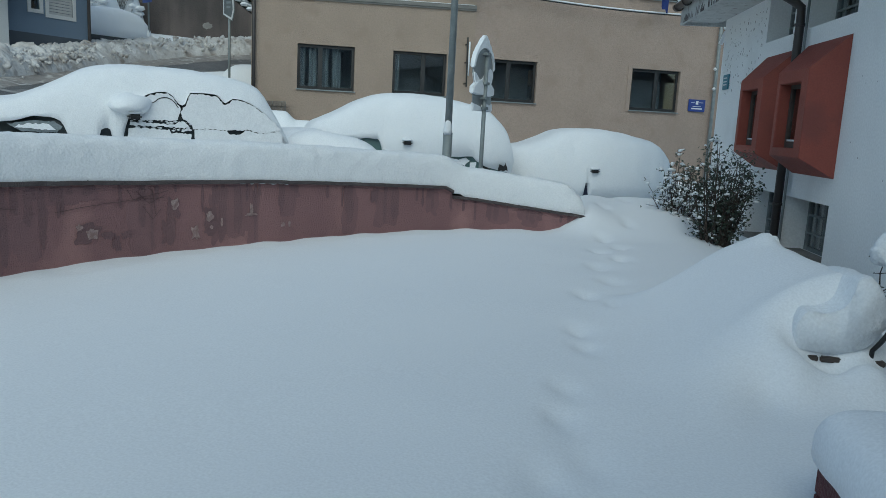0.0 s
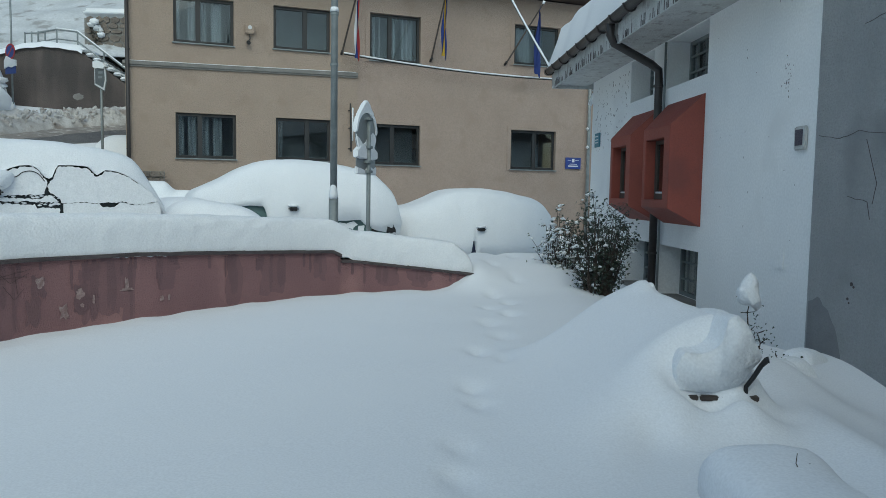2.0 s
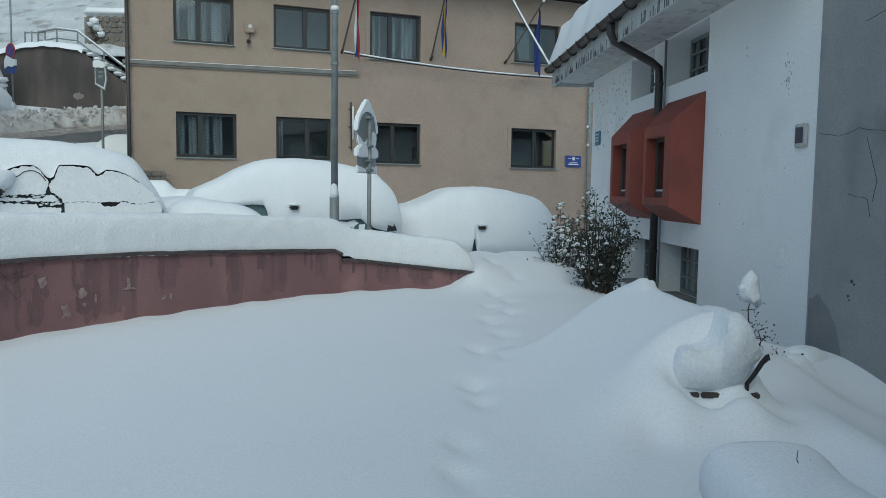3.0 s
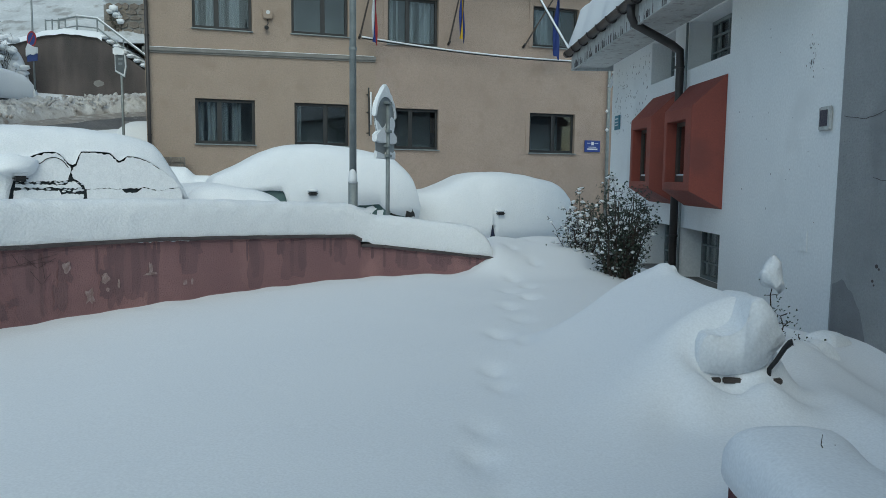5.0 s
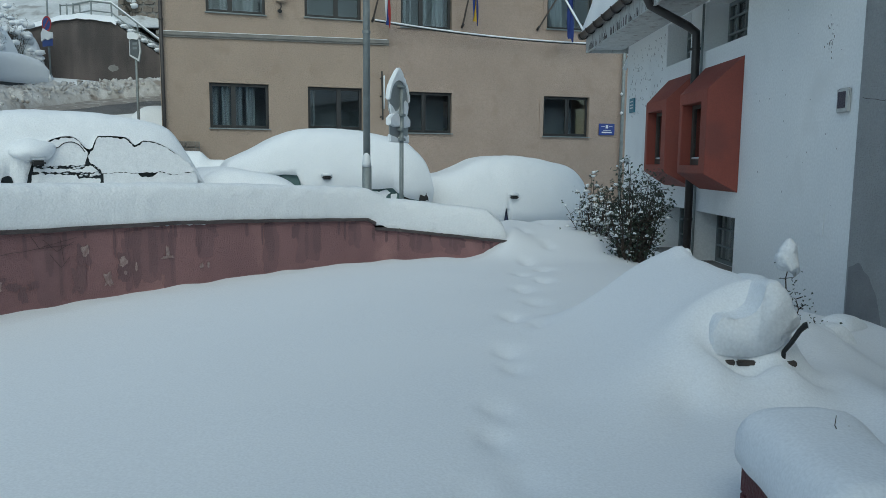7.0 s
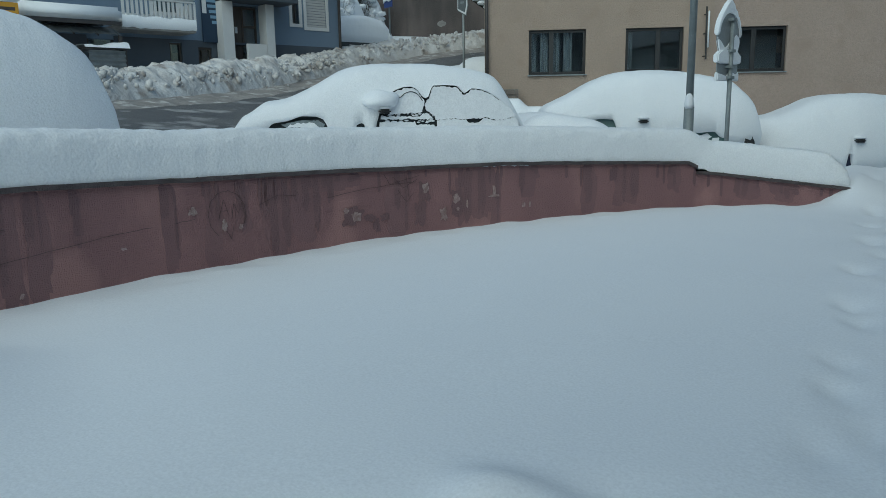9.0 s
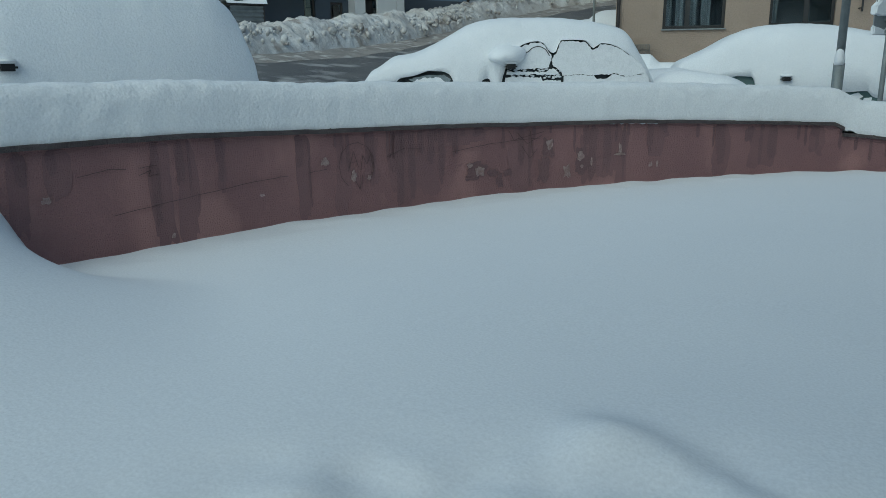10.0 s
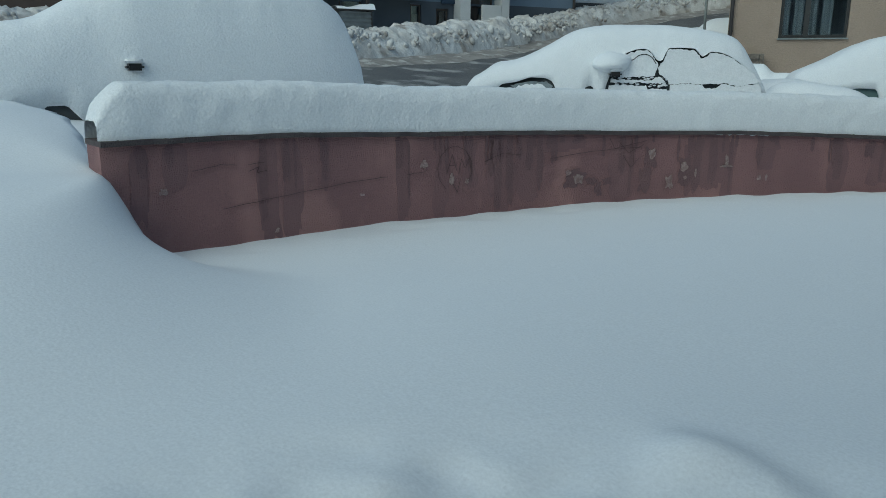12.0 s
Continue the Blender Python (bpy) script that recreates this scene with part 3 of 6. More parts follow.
def wall_cap():
    """The thick pillow of snow on the wall."""
    pts = []
    n = 260
    for q in range(n):
        i = q / (n - 1) * (N - 1)
        k = int(i)
        zt = wall_top(k) + (wall_top(min(k + 1, N - 1)) - wall_top(k)) * (i - k)
        if abs(k - STEP) <= 2:
            f = smooth01(STEP - 1.5, STEP + 2.5, i)
            zt = wall_top(STEP - 2) * (1 - f) + wall_top(min(STEP + 3, N - 1)) * f
            zlow = zt if i <= STEP else min(zt, wall_top(STEP + 1) + .03)
        else:
            zlow = zt
        end = min(1, q / 5, (n - 1 - q) / 7) ** 0.5
        th = (0.365 + 0.012 * wob(i * 0.2, 4)) * (0.35 + 0.65 * end)
        row = []
        for j in range(27):
            a = math.pi * j / 26
            c, s = math.cos(a), math.sin(a)
            off = 0.155 - (0.172 + 0.02 * math.sin(a)) * math.copysign(abs(c) ** 0.55, c) * (0.8 + 0.2 * end)
            z = th * abs(s) ** 0.62
            nz = 0.010 * wob(i * 0.9, j * 0.35, 2) + 0.006 * wob(i * 3.5, j * 1.1, 7)
            rag = 0.016 * wob(i * 2.4, 1.0) - 0.034 * float(smooth01(at_az(-24.2), at_az(-23.6), i) * smooth01(at_az(-19.0), at_az(-19.6), i)) if j in (0, 26) else 0
            x, y = wall_point(i, off - nz)
            row.append((x, y, (zlow if z < 0.1 else zt) + z + nz + rag - 0.004))
        pts.append(row)
    return tagged(grid_mesh("snow_cap", pts, SNOW_CAP), "thick rounded pillow of snow lying along the garden wall", "snow", kind="stuff")
wall_cap()

# ---- the beige office building ----
FAC = Matrix.Translation((-5.43, 19.25, 0)) @ Matrix.Rotation(radians(20.5), 4, "Z")
office = thing("office_building", FAC, "two-storey beige rendered office building with dark framed windows", "building")
LOW = [(-1.46, 0.0, 2.42, 3.55), (1.0, 2.44, 2.44, 3.54), (3.52, 4.97, 2.40, 3.51), (7.76, 9.24, 2.38, 3.53)]
UPP = [(-1.49, -0.05, 5.27, 6.40), (0.94, 2.42, 5.30, 6.40), (3.50, 4.94, 5.21, 6.47), (7.80, 9.27, 5.42, 6.56)]
JOINT = 3.16
part("wall", holed_wall(-2.6, JOINT, -1.5, 7.3, 0, 0.35, LOW[:2] + UPP[:2]), BEIGE, office, "beige rendered wall")
part("wall", holed_wall(JOINT, 10.6, -1.5, 7.3, 0.02, 0.37, LOW[2:] + UPP[2:]), BEIGE_B, office, "brownish rendered wall")
part("wall", boxed(-2.6, -2.25, 0.36, 12, -1.5, 7.3), BEIGE, office)
part("wall", boxed(10.25, 10.6, 0.38, 12, -1.5, 7.3), BEIGE_B, office)
part("wall", boxed(-2.24, 10.24, 11.65, 12, -1.5, 7.3), BEIGE, office)
part("floor_slab", boxed(-2.24, 10.24, 0.38, 11.64, 4.2, 4.5), ROOM, office)
roof = part("roof", prism(bmesh.new(), [(-2.7, 7.34), (-2.7, 7.5), (4.0, 10.4), (11.2, 7.5), (11.2, 7.34)], (-0.7, 12.7)), BROWN, office, "brown eaves and roof")
rs = [[(x, y, 7.52 + 2.9 * (1 - abs(x - 4) / 7.25) + 0.3) for x in np.linspace(-2.75, 11.3, 16)] for y in (-0.75, 3, 8, 12.75)]
part("gutter_board", boxed(-2.7, 11.2, -0.78, -0.7, 7.3, 7.48), BROWN, roof)
grid_mesh("snow", rs, SNOW, roof, "snow on the roof")
cornice = part("cornice", prism(bmesh.new(), [(-2.66, 4.645), (JOINT, 4.735), (JOINT, 4.83), (-2.66, 4.73)], (-0.075, 0.0)), TRIM, office, "grey string course between the storeys")
part("drip_mould", prism(bmesh.new(), [(-2.66, 4.60), (JOINT, 4.69), (JOINT, 4.733), (-2.66, 4.643)], (-0.045, 0.0)), TRIM, cornice)
part("snow", prism(bmesh.new(), [(-2.6, 4.733), (JOINT - .05, 4.832), (JOINT - .05, 4.842), (-2.6, 4.743)], (-0.07, -0.01)), SNOW_CAP, cornice, "thin line of snow")

def office_window(hole, y, split, curtains, lintel=True, parent=office):
    x0, x1, z0, z1 = hole
    y += 0.10
    w = part("window", holed_wall(x0 + 0.004, x1 - 0.004, z0 + 0.004, z1 - 0.004, y, y + 0.07, [(x0 + .045, x0 + split - .03, z0 + .05, z1 - .045), (x0 + split + .03, x1 - .045, z0 + .05, z1 - .045)]), FRAME, parent, "dark framed two-light window")
    for a, b in ((x0 + .04, x0 + split - .025), (x0 + split + .025, x1 - .04)):
        g = part("pane", boxed(a, b, y + .03, y + .036, z0 + .045, z1 - .04), GLASS, w)
        g.visible_shadow = False
        part("sash", holed_wall(a + .005, b - .005, z0 + .048, z1 - .044, y - .012, y + .02, [(a + .032, b - .032, z0 + .08, z1 - .074)]), FRAME, w)
    part("window_sill", boxed(x0 - .03, x1 + .03, y - .17, y - 0.01, z0 - .03, z0, bevel=.006), STEEL, w, "metal sill with a dusting of snow")
    part("room", boxed(x0 - .3, x1 + .3, y + 1.6, y + 1.65, z0 - .6, z1 + .3), ROOM, w)
    for a, b in curtains:
        pts = []
        for z in np.linspace(z0 + .03, z1 - .02, 6):
            pts.append([(x, y + .16 + .022 * math.sin(x * 46 + 2 * wob(x, z, 0, 2)), z) for x in np.linspace(x0 + a, x0 + b, 40)])
        grid_mesh("curtain", pts, CURTAIN, w, "pale net curtain")
    return w

office_window(LOW[0], 0, .58, [(.08, .2), (.30, .50), (.64, .80), (.9, 1.12)])
office_window(LOW[1], 0, .82, [(.05, .2)])
office_window(LOW[2], .02, .66, [(.05, .25)])
office_window(LOW[3], .02, .80, [])
office_window(UPP[0], 0, .58, [(.05, .16), (.34, .50), (.66, .78), (.9, 1.15)])
office_window(UPP[1], 0, .82, [])
office_window(UPP[2], .02, .58, [(.1, .22), (.30, .36), (.66, .8), (.95, 1.25)])
office_window(UPP[3], .02, .78, [(.1, .6)])
for h in (UPP[2], UPP[3], LOW[3]):
    part("window_surround", holed_wall(h[0] - .12, h[1] + .12, h[2] - .04, h[3] + .12, 0.0, 0.018, [h]), BEIGE_B, office, "raised plaster surround")

def downpipe(pts, r, parent, name="downpipe", material=PIPE, clips=()):
    p = part(name, tube(bmesh.new(), pts, r, 12), material, parent, smooth=True)
    for c in clips:
        part("clip", tube(bmesh.new(), [(c[0], c[1], c[2] - .015), (c[0], c[1], c[2] + .015)], r * 1.25, 12), material, p)
    return p
downpipe([(-2.55, -0.09, 7.2), (-2.53, -0.09, -.5)], 0.045, office, clips=[(-2.54, -.09, 5), (-2.54, -.09, 2.6)])
downpipe([(10.3, -0.09, 7.2), (10.3, -0.09, -.5)], 0.05, office, material=STEEL, clips=[(10.3, -.09, 4.6), (10.3, -.09, 3.2)])
for x0, z0, L in [(10.4, 4.75, .35), (10.22, 3.6, .1), (10.24, 3.05, .12)]:
    part("snow", boxed(x0 - .04, x0 + L * .3, -.2, -.08, z0, z0 + .1, bevel=.03), SNOW_CAP, office, "snow caught on the pipe", True)
# rods, meter box and camera, name sign
rod = part("rod", tube(bmesh.new(), [(2.95, -.12, 4.0), (2.97, -.14, 2.72)], 0.022, 8), BLACK, office, "black iron bracket rod with snow")
for z in (3.82, 3.35, 2.8):
    part("bracket", tube(bmesh.new(), [(2.93, 0, z), (2.96, -.13, z)], 0.016, 8), BLACK, rod)
part("snow", boxed(2.99, 3.03, -.15, -.11, 3.0, 3.9, bevel=.015), SNOW_CAP, rod, "snow strip", True)
meter = tagged(part("meter_box", boxed(.22, .46, -.12, -.004, 5.6, 5.85, bevel=.02), BEIGE), "cream wall-mounted alarm box on the beige facade", "alarm box")
meter.matrix_world = FAC
part("lamp", tube(bmesh.new(), [(.34, -.13, 5.76), (.34, -.12, 5.76)], .05, 12), LIGHTTRIM, meter)
scam = tagged(part("security_camera", tube(bmesh.new(), [(.3, -.04, 5.4), (.3, -.2, 5.36)], .05, 12), BLACK), "small dark security camera under the alarm box", "camera")
scam.matrix_world = FAC
part("cable", tube(bmesh.new(), [(.34, -.02, 5.6), (.35, -.02, 5.5), (.3, -.03, 5.42)], .012, 6), BLACK, scam)
plate = tagged(part("name_sign", boxed(9.57, 10.09, -.03, -.006, 2.44, 2.78, bevel=.004), SIGNBLUE), "small blue enamel sign with a white emblem and white lettering", "sign")
plate.matrix_world = FAC
for x0, x1, z0, z1 in [(9.79, 9.87, 2.64, 2.74), (9.66, 10.0, 2.505, 2.54), (9.70, 9.96, 2.575, 2.59), (9.64, 9.76, 2.69, 2.702), (9.9, 10.02, 2.69, 2.702)]:
    part("lettering", boxed(x0, x1, -.034, -.031, z0, z1), SIGNWHITE, plate)

def flag(base, tip, bands, drop, width, label):
    """A flag hanging from a pole that leans out from the facade."""
    f = thing("flag", FAC, label, "flag", "flags on the facade")
    pole = part("pole", tube(bmesh.new(), [base, tip], [.025, .02], 8), WOODDARK, f, "dark flag pole")
    part("bracket", tube(bmesh.new(), [(base[0], 0, base[2]), (base[0], base[1] - .08, base[2] + .06)], .035, 8), BLACK, f)
    part("finial", tube(bmesh.new(), [tip, (tip[0] + .02, tip[1] - .03, tip[2] + .08)], [.03, .045], 8), SNOW_CAP, f, "snow on the pole's tip", True)
    b, t = Vector(base), Vector(tip)
    k = 0.0
    for frac, material in bands:
        pts = []
        for u in np.linspace(k, k + frac, 6):
            row = []
            for v in np.linspace(0, 1, 26):
                p = b.lerp(t, 0.98 - 0.12 * u)
                hang = drop * v
                sway = width * (u - .5) * (0.25 + 0.75 * v ** 0.6)
                row.append((p.x + sway + .03 * math.sin(7 * v + 9 * u), p.y + .05 * math.sin(11 * u + 5 * v) + 0.12 * v, p.z - hang + .02 * math.sin(13 * u)))
            pts.append(row)
        grid_mesh("cloth", pts, material, f)
        k += frac
    return f
flag((2.72, -.05, 5.3), (3.02, -.75, 7.0), [(.36, FLAGWHITE), (.32, FLAGBLUE), (.32, FLAGRED)], 1.75, .2, "limp red, blue and white flag on a slanted pole")
flag((5.23, -.05, 5.3), (5.42, -.75, 7.1), [(.3, FLAGBLUE), (.4, FLAGYELLOW), (.3, FLAGBLUE)], 1.6, .22, "limp blue and yellow flag on a slanted pole")
flag((7.5, -.05, 5.37), (8.3, -.75, 7.0), [(1.0, FLAGBLUE)], 1.8, .38, "limp dark blue flag on a slanted pole")

# cables laden with snow
def cable(name, a, b, sag, r, label, snow=True, bearing=0.0):
    a, b = Vector(a), Vector(b)
    pts = [a.lerp(b, u) - Vector((0, 0, sag * 4 * u * (1 - u))) for u in np.linspace(0, 1, 40)]
    c = tagged(part(name, tube(bmesh.new(), pts, r, 6), BLACK), label, "cable")
    if snow:
        part("snow", tube(bmesh.new(), [p + Vector((0, 0, r + .022)) for p in pts], [0.02 + 0.008 * wob(i * .7, 1) for i in range(len(pts))], 7), SNOW_CAP, c, "ridge of snow", True)
    return c
cable("overhead_cable", FAC @ Vector((2.72, -.3, 5.25)), FAC @ Vector((9.9, -.3, 5.02)), 0.12, 0.016, "black overhead cable carrying a ridge of snow")

# ---- the white house with the red oriels ----
HOUSE = Matrix.Translation((3.15, 6.47, 0)) @ Matrix.Rotation(radians(-86.5), 4, "Z")
# along the wall x runs towards the camera, y into the house
white_house = thing("white_house", HOUSE, "white plastered house with red projecting windows and a snowy roof", "house")
HOLES = [(-3.72, -2.38, 3.1, 3.72), (-5.3, -4.25, 3.1, 3.72), (-3.76, -2.43, .34, 1.02), (-5.28, -4.2, .34, 1.02), (-3.3, -2.75, 1.66, 2.36), (-4.82, -4.27, 1.66, 2.36)]
part("wall", holed_wall(-7.6, 0, -.8, 4.2, 0, .42, HOLES), WHITE, white_house, "white plastered wall with weather specks")
# the grey wall's unseen upper part is added height, to shade the near snow
part("wall", holed_wall(0.0, 9.5, -.8, 7.6, -.02, .42, []), GREY, white_house, "grey roughcast wall with fine cracks")
part("wall", boxed(-7.6, -7.2, .424, 9, -.8, 4.2), WHITE, white_house)
part("wall", boxed(9.1, 9.5, .424, 9, -.8, 7.6), GREY, white_house)
part("wall", boxed(-7.6, 9.5, 8.7, 9, -.8, 4.2), GREY, white_house)
part("floor_slab", boxed(-7.19, 9.09, .43, 8.69, 1.15, 1.35), ROOM, white_house)
# eaves
part("soffit", boxed(-8.0, -0.004, -.65, 0.0, 3.74, 3.80), BOARD, white_house, "white boarded soffit")
part("fascia", boxed(-8.0, -0.004, -.69, -.652, 3.68, 3.98), BOARD, white_house, "flaking white fascia board")
part("fascia", boxed(-8.04, -8.002, -.69, .42, 3.68, 3.98), BOARD, white_house)
roof = part("roof", prism(bmesh.new(), [(0, 0), (0, .09), (4.9, 2.8), (9.8, 0.09), (9.8, 0)], (0, 8.06)), BROWN, white_house, "dark roof deck")
roof.matrix_local = Matrix.Translation((-8.05, -.72, 3.99)) @ Matrix.Rotation(radians(90), 4, "Z") @ Matrix.Diagonal((1, -1, 1, 1))
pts = []
for j, x in enumerate(np.linspace(-8.1, -0.02, 60)):
    row = []
    for k in range(26):
        u = k / 25
        y = -.80 + u * 5.0
        th = 0.66 * min(1, (u * 26) ** 0.6) * (0.72 + .28 * min(1, j / 3))
        z = 4.02 + .553 * max(y + .72, 0) + th + .03 * wob(x, y, 0, 1.1) + .012 * wob(x, y, 2, 4)
        row.append((x - (0.06 if j == 0 else 0), y - .05 * wob(x, 4.0, 0, 1.5) * (k < 4), z if k else 4.0))
    pts.append(row)
pts = [[(p[0] + .02, p[1], 4.0 + .553 * max(p[1] + .72, 0)) for p in pts[0]]] + pts
grid_mesh("roof_snow", pts, SNOW, white_house, "thick slab of snow on the roof")
rows_ = [[(x, -.77 + .075 * math.cos(a), 4.01 + .085 * math.sin(a)) for a in np.linspace(math.pi, math.tau, 9)] + [(x, -.77 + .068 * math.cos(a), 4.01 + .078 * math.sin(a)) for a in np.linspace(math.tau, math.pi, 9)] for x in (-8.1, -0.02)]
gut = grid_mesh("gutter", rows_, PIPE, white_house, "dark half-round gutter", closed=True)
for x in np.arange(-7.9, -.1, .62):
    part("gutter_bracket", tube(bmesh.new(), [(x, -.77 + .088 * math.cos(a), 4.01 + .1 * math.sin(a)) for a in np.linspace(math.pi, math.tau, 8)], .012, 6), PIPE, gut)
downpipe([(-3.78, -.77, 3.96), (-3.78, -.77, 3.80), (-3.79, -.72, 3.70), (-3.8, -.2, 3.44), (-3.8, -.09, 3.36), (-3.8, -.08, 3.2), (-3.8, -.08, -.4)], .055, white_house, clips=[(-3.8, -.08, 3.15), (-3.8, -.08, .9)])
downpipe([(-3.66, -.05, 3.7), (-3.66, -.05, -.4)], .016, white_house, "conduit", STEEL)

def barred_window(h, depth, cols, rows, parent=white_house):
    x0, x1, z0, z1 = h
    w = part("window", holed_wall(x0 + .003, x1 - .003, z0 + .003, z1 - .003, depth, depth + .06, [(x0 + .05, x1 - .05, z0 + .05, z1 - .05)]), STEEL, parent, "small barred window set deep in the wall")
    g = part("pane", boxed(x0 + .045, x1 - .045, depth + .03, depth + .036, z0 + .045, z1 - .045), GLASS, w)
    for k in range(1, cols):
        x = x0 + (x1 - x0) * k / cols
        part("bar", boxed(x - .012, x + .012, depth + .002, depth + .026, z0 + .048, z1 - .048), STEEL, w)
    for k in range(1, rows):
        z = z0 + (z1 - z0) * k / rows
        part("bar", boxed(x0 + .048, x1 - .048, depth - .004, depth + .02, z - .012, z + .012), STEEL, w)
    part("room", boxed(x0 - .2, x1 + .2, depth + .9, depth + .95, z0 - .2, z1 + .3), ROOM, w)
for h in HOLES[:4]:
    barred_window(h, .3, 5, 3)
for h in HOLES[2:4]:
    part("sill", boxed(h[0] - .02, h[1] + .02, -.06, .28, h[2] - .05, h[2] + .004, bevel=.01), CONC, white_house, "concrete sill")

def oriel(x0, x1, f0, f1):
    """A projecting red box that narrows outwards, with a recessed dark window in its face."""
    o = part("oriel", bmesh.new(), ORIEL, white_house, "red-painted projecting window box")
    d, bz0, bz1, fz0, fz1 = .37, 1.32, 2.88, 1.53, 2.52
    hx0, hx1, hz0, hz1 = f0 + .1, f1 - .2, fz0 + .1, fz1 - .14
    bm = bmesh.new()
    v = lambda x, y, z: bm.verts.new((x, y, z))
    B = [v(x0, -.003, bz0), v(x1, -.003, bz0), v(x1, -.003, bz1), v(x0, -.003, bz1)]
    Fv = [v(f0, -d, fz0), v(f1, -d, fz0), v(f1, -d, fz1), v(f0, -d, fz1)]
    H = [v(hx0, -d, hz0), v(hx1, -d, hz0), v(hx1, -d, hz1), v(hx0, -d, hz1)]
    R = [v(hx0, -d + .16, hz0), v(hx1, -d + .16, hz0), v(hx1, -d + .16, hz1), v(hx0, -d + .16, hz1)]
    for k in range(4):
        n = (k + 1) % 4
        bm.faces.new((B[k], B[n], Fv[n], Fv[k]))
        bm.faces.new((Fv[k], Fv[n], H[n], H[k]))
        bm.faces.new((H[k], H[n], R[n], R[k]))
    bmesh.ops.recalc_face_normals(bm, faces=bm.faces)
    bmesh.ops.bevel(bm, geom=[e for e in bm.edges if all(abs(p.co.y + d) < .001 for p in e.verts) and len(e.link_faces) == 2], offset=.008, segments=1, affect="EDGES")
    bm.to_mesh(o.data)
    w = part("window", holed_wall(hx0 + .003, hx1 - .003, hz0 + .003, hz1 - .003, -d + .13, -d + .18, [(hx0 + .06, hx1 - .05, hz0 + .08, hz1 - .05)]), WOODDARK, o, "dark timber window")
    part("pane", boxed(hx0 + .055, hx1 - .045, -d + .15, -d + .156, hz0 + .075, hz1 - .045), GLASS, w)
    part("snow", boxed(hx0 + .07, hx1 - .06, -d + .122, -d + .135, hz0 + .075, hz0 + .1, bevel=.005), SNOW_CAP, w, "line of snow on the sill", True)
    return o
oriel(-3.64, -2.4, -3.47, -2.50)
oriel(-5.16, -3.92, -5.0, -4.02)

plaque = tagged(part("wall_plaque", boxed(-.34, -.15, -.03, -.004, 2.1, 2.31, bevel=.01), BOARD), "small framed dark plaque on the white wall", "plaque")
plaque.matrix_world = HOUSE
part("panel", boxed(-.31, -.19, -.036, -.031, 2.14, 2.28, bevel=.002), BADGE, plaque, "scuffed dark blue panel")
plate2 = tagged(part("teal_plate", boxed(-7.3, -6.98, -.025, -.004, 2.53, 2.78, bevel=.004), SIGNTEAL), "small teal plate with worn pale lettering on the white wall", "sign")
plate2.matrix_world = HOUSE
for z in (2.6, 2.65, 2.71):
    part("lettering", boxed(-7.25, -7.05, -.029, -.026, z, z + .02), SIGNWHITE, plate2)
part("hatch", boxed(-.62, -.45, -.012, -.003, 1.02, 1.22, bevel=.003), WHITE, white_house, "small painted hatch")
# weather specks on the plaster and fascia
bm = bmesh.new()
rnd = random.Random(11)
for _ in range(190):
    k = rnd.random()
    if k < .72:
        x, z, q = rnd.uniform(-7.4, -5.4), rnd.uniform(2.4, 3.6), 1.0
    elif k < .86:
        x, z, q = rnd.gauss(-.55, .03), rnd.gauss(2.78, .10), .55
    else:
        x, z, q = rnd.uniform(-2.3, -.1), rnd.uniform(1.2, 3.6), .5
    w, h = q * rnd.uniform(.003, .006), q * rnd.uniform(.006, .022)
    box(bm, x - w, x + w, -.003, -.0015, z - h, z + h)
part("speckle", bm, COPING, white_house, "dark weather specks")["kind"] = "stuff"
bm = bmesh.new()
for _ in range(130):
    x = rnd.uniform(-7.9, -.2)
    w, h = rnd.uniform(.005, .012), rnd.uniform(.02, .07)
    box(bm, x - w, x + w, -.6935, -.6905, 3.69, 3.69 + 2 * h)
part("flaking", bm, COPING, white_house, "dark flaked streaks")["kind"] = "stuff"
for k, line in enumerate([[(.05, 2.2), (.35, 2.16), (.6, 2.2), (1.2, 2.12)], [(.7, 2.13), (.85, 1.8), (.8, 1.6)], [(.6, 3.0), (.9, 3.04), (1.4, 2.98)], [(.5, 1.7), (.75, 1.66), (.8, 1.5)]]):
    pts = [(x + f * (x2 - x), -.021, z + f * (z2 - z) + .012 * wob(x + f, z, k, 6)) for (x, z), (x2, z2) in zip(line, line[1:]) for f in np.linspace(0, 1, 6)[:-1]]
    part("crack", tube(bmesh.new(), pts, .003, 4), COPING, white_house, "fine crack")
for x, z, s in [(.62, 1.02, .016), (.65, 1.0, .01), (.58, .9, .012), (.6, .87, .008)]:
    part("pit", tube(bmesh.new(), [(x, -.021, z), (x, -.026, z)], s, 9), COPING, white_house, "dark pit in the roughcast")

o = [(.0 + .02, -.3)] + [(.03 + .55 * u, .80 + .12 * math.sin(u * 2.6) - .55 * u * u + .05 * wob(u * 6, 2.0)) for u in np.linspace(0, 1, 22)] + [(.62, -.3)]
part("damp_patch", prism(bmesh.new(), o, (-.024, -.0205)), DAMPGREY, white_house, "dark damp patch at the wall's foot")

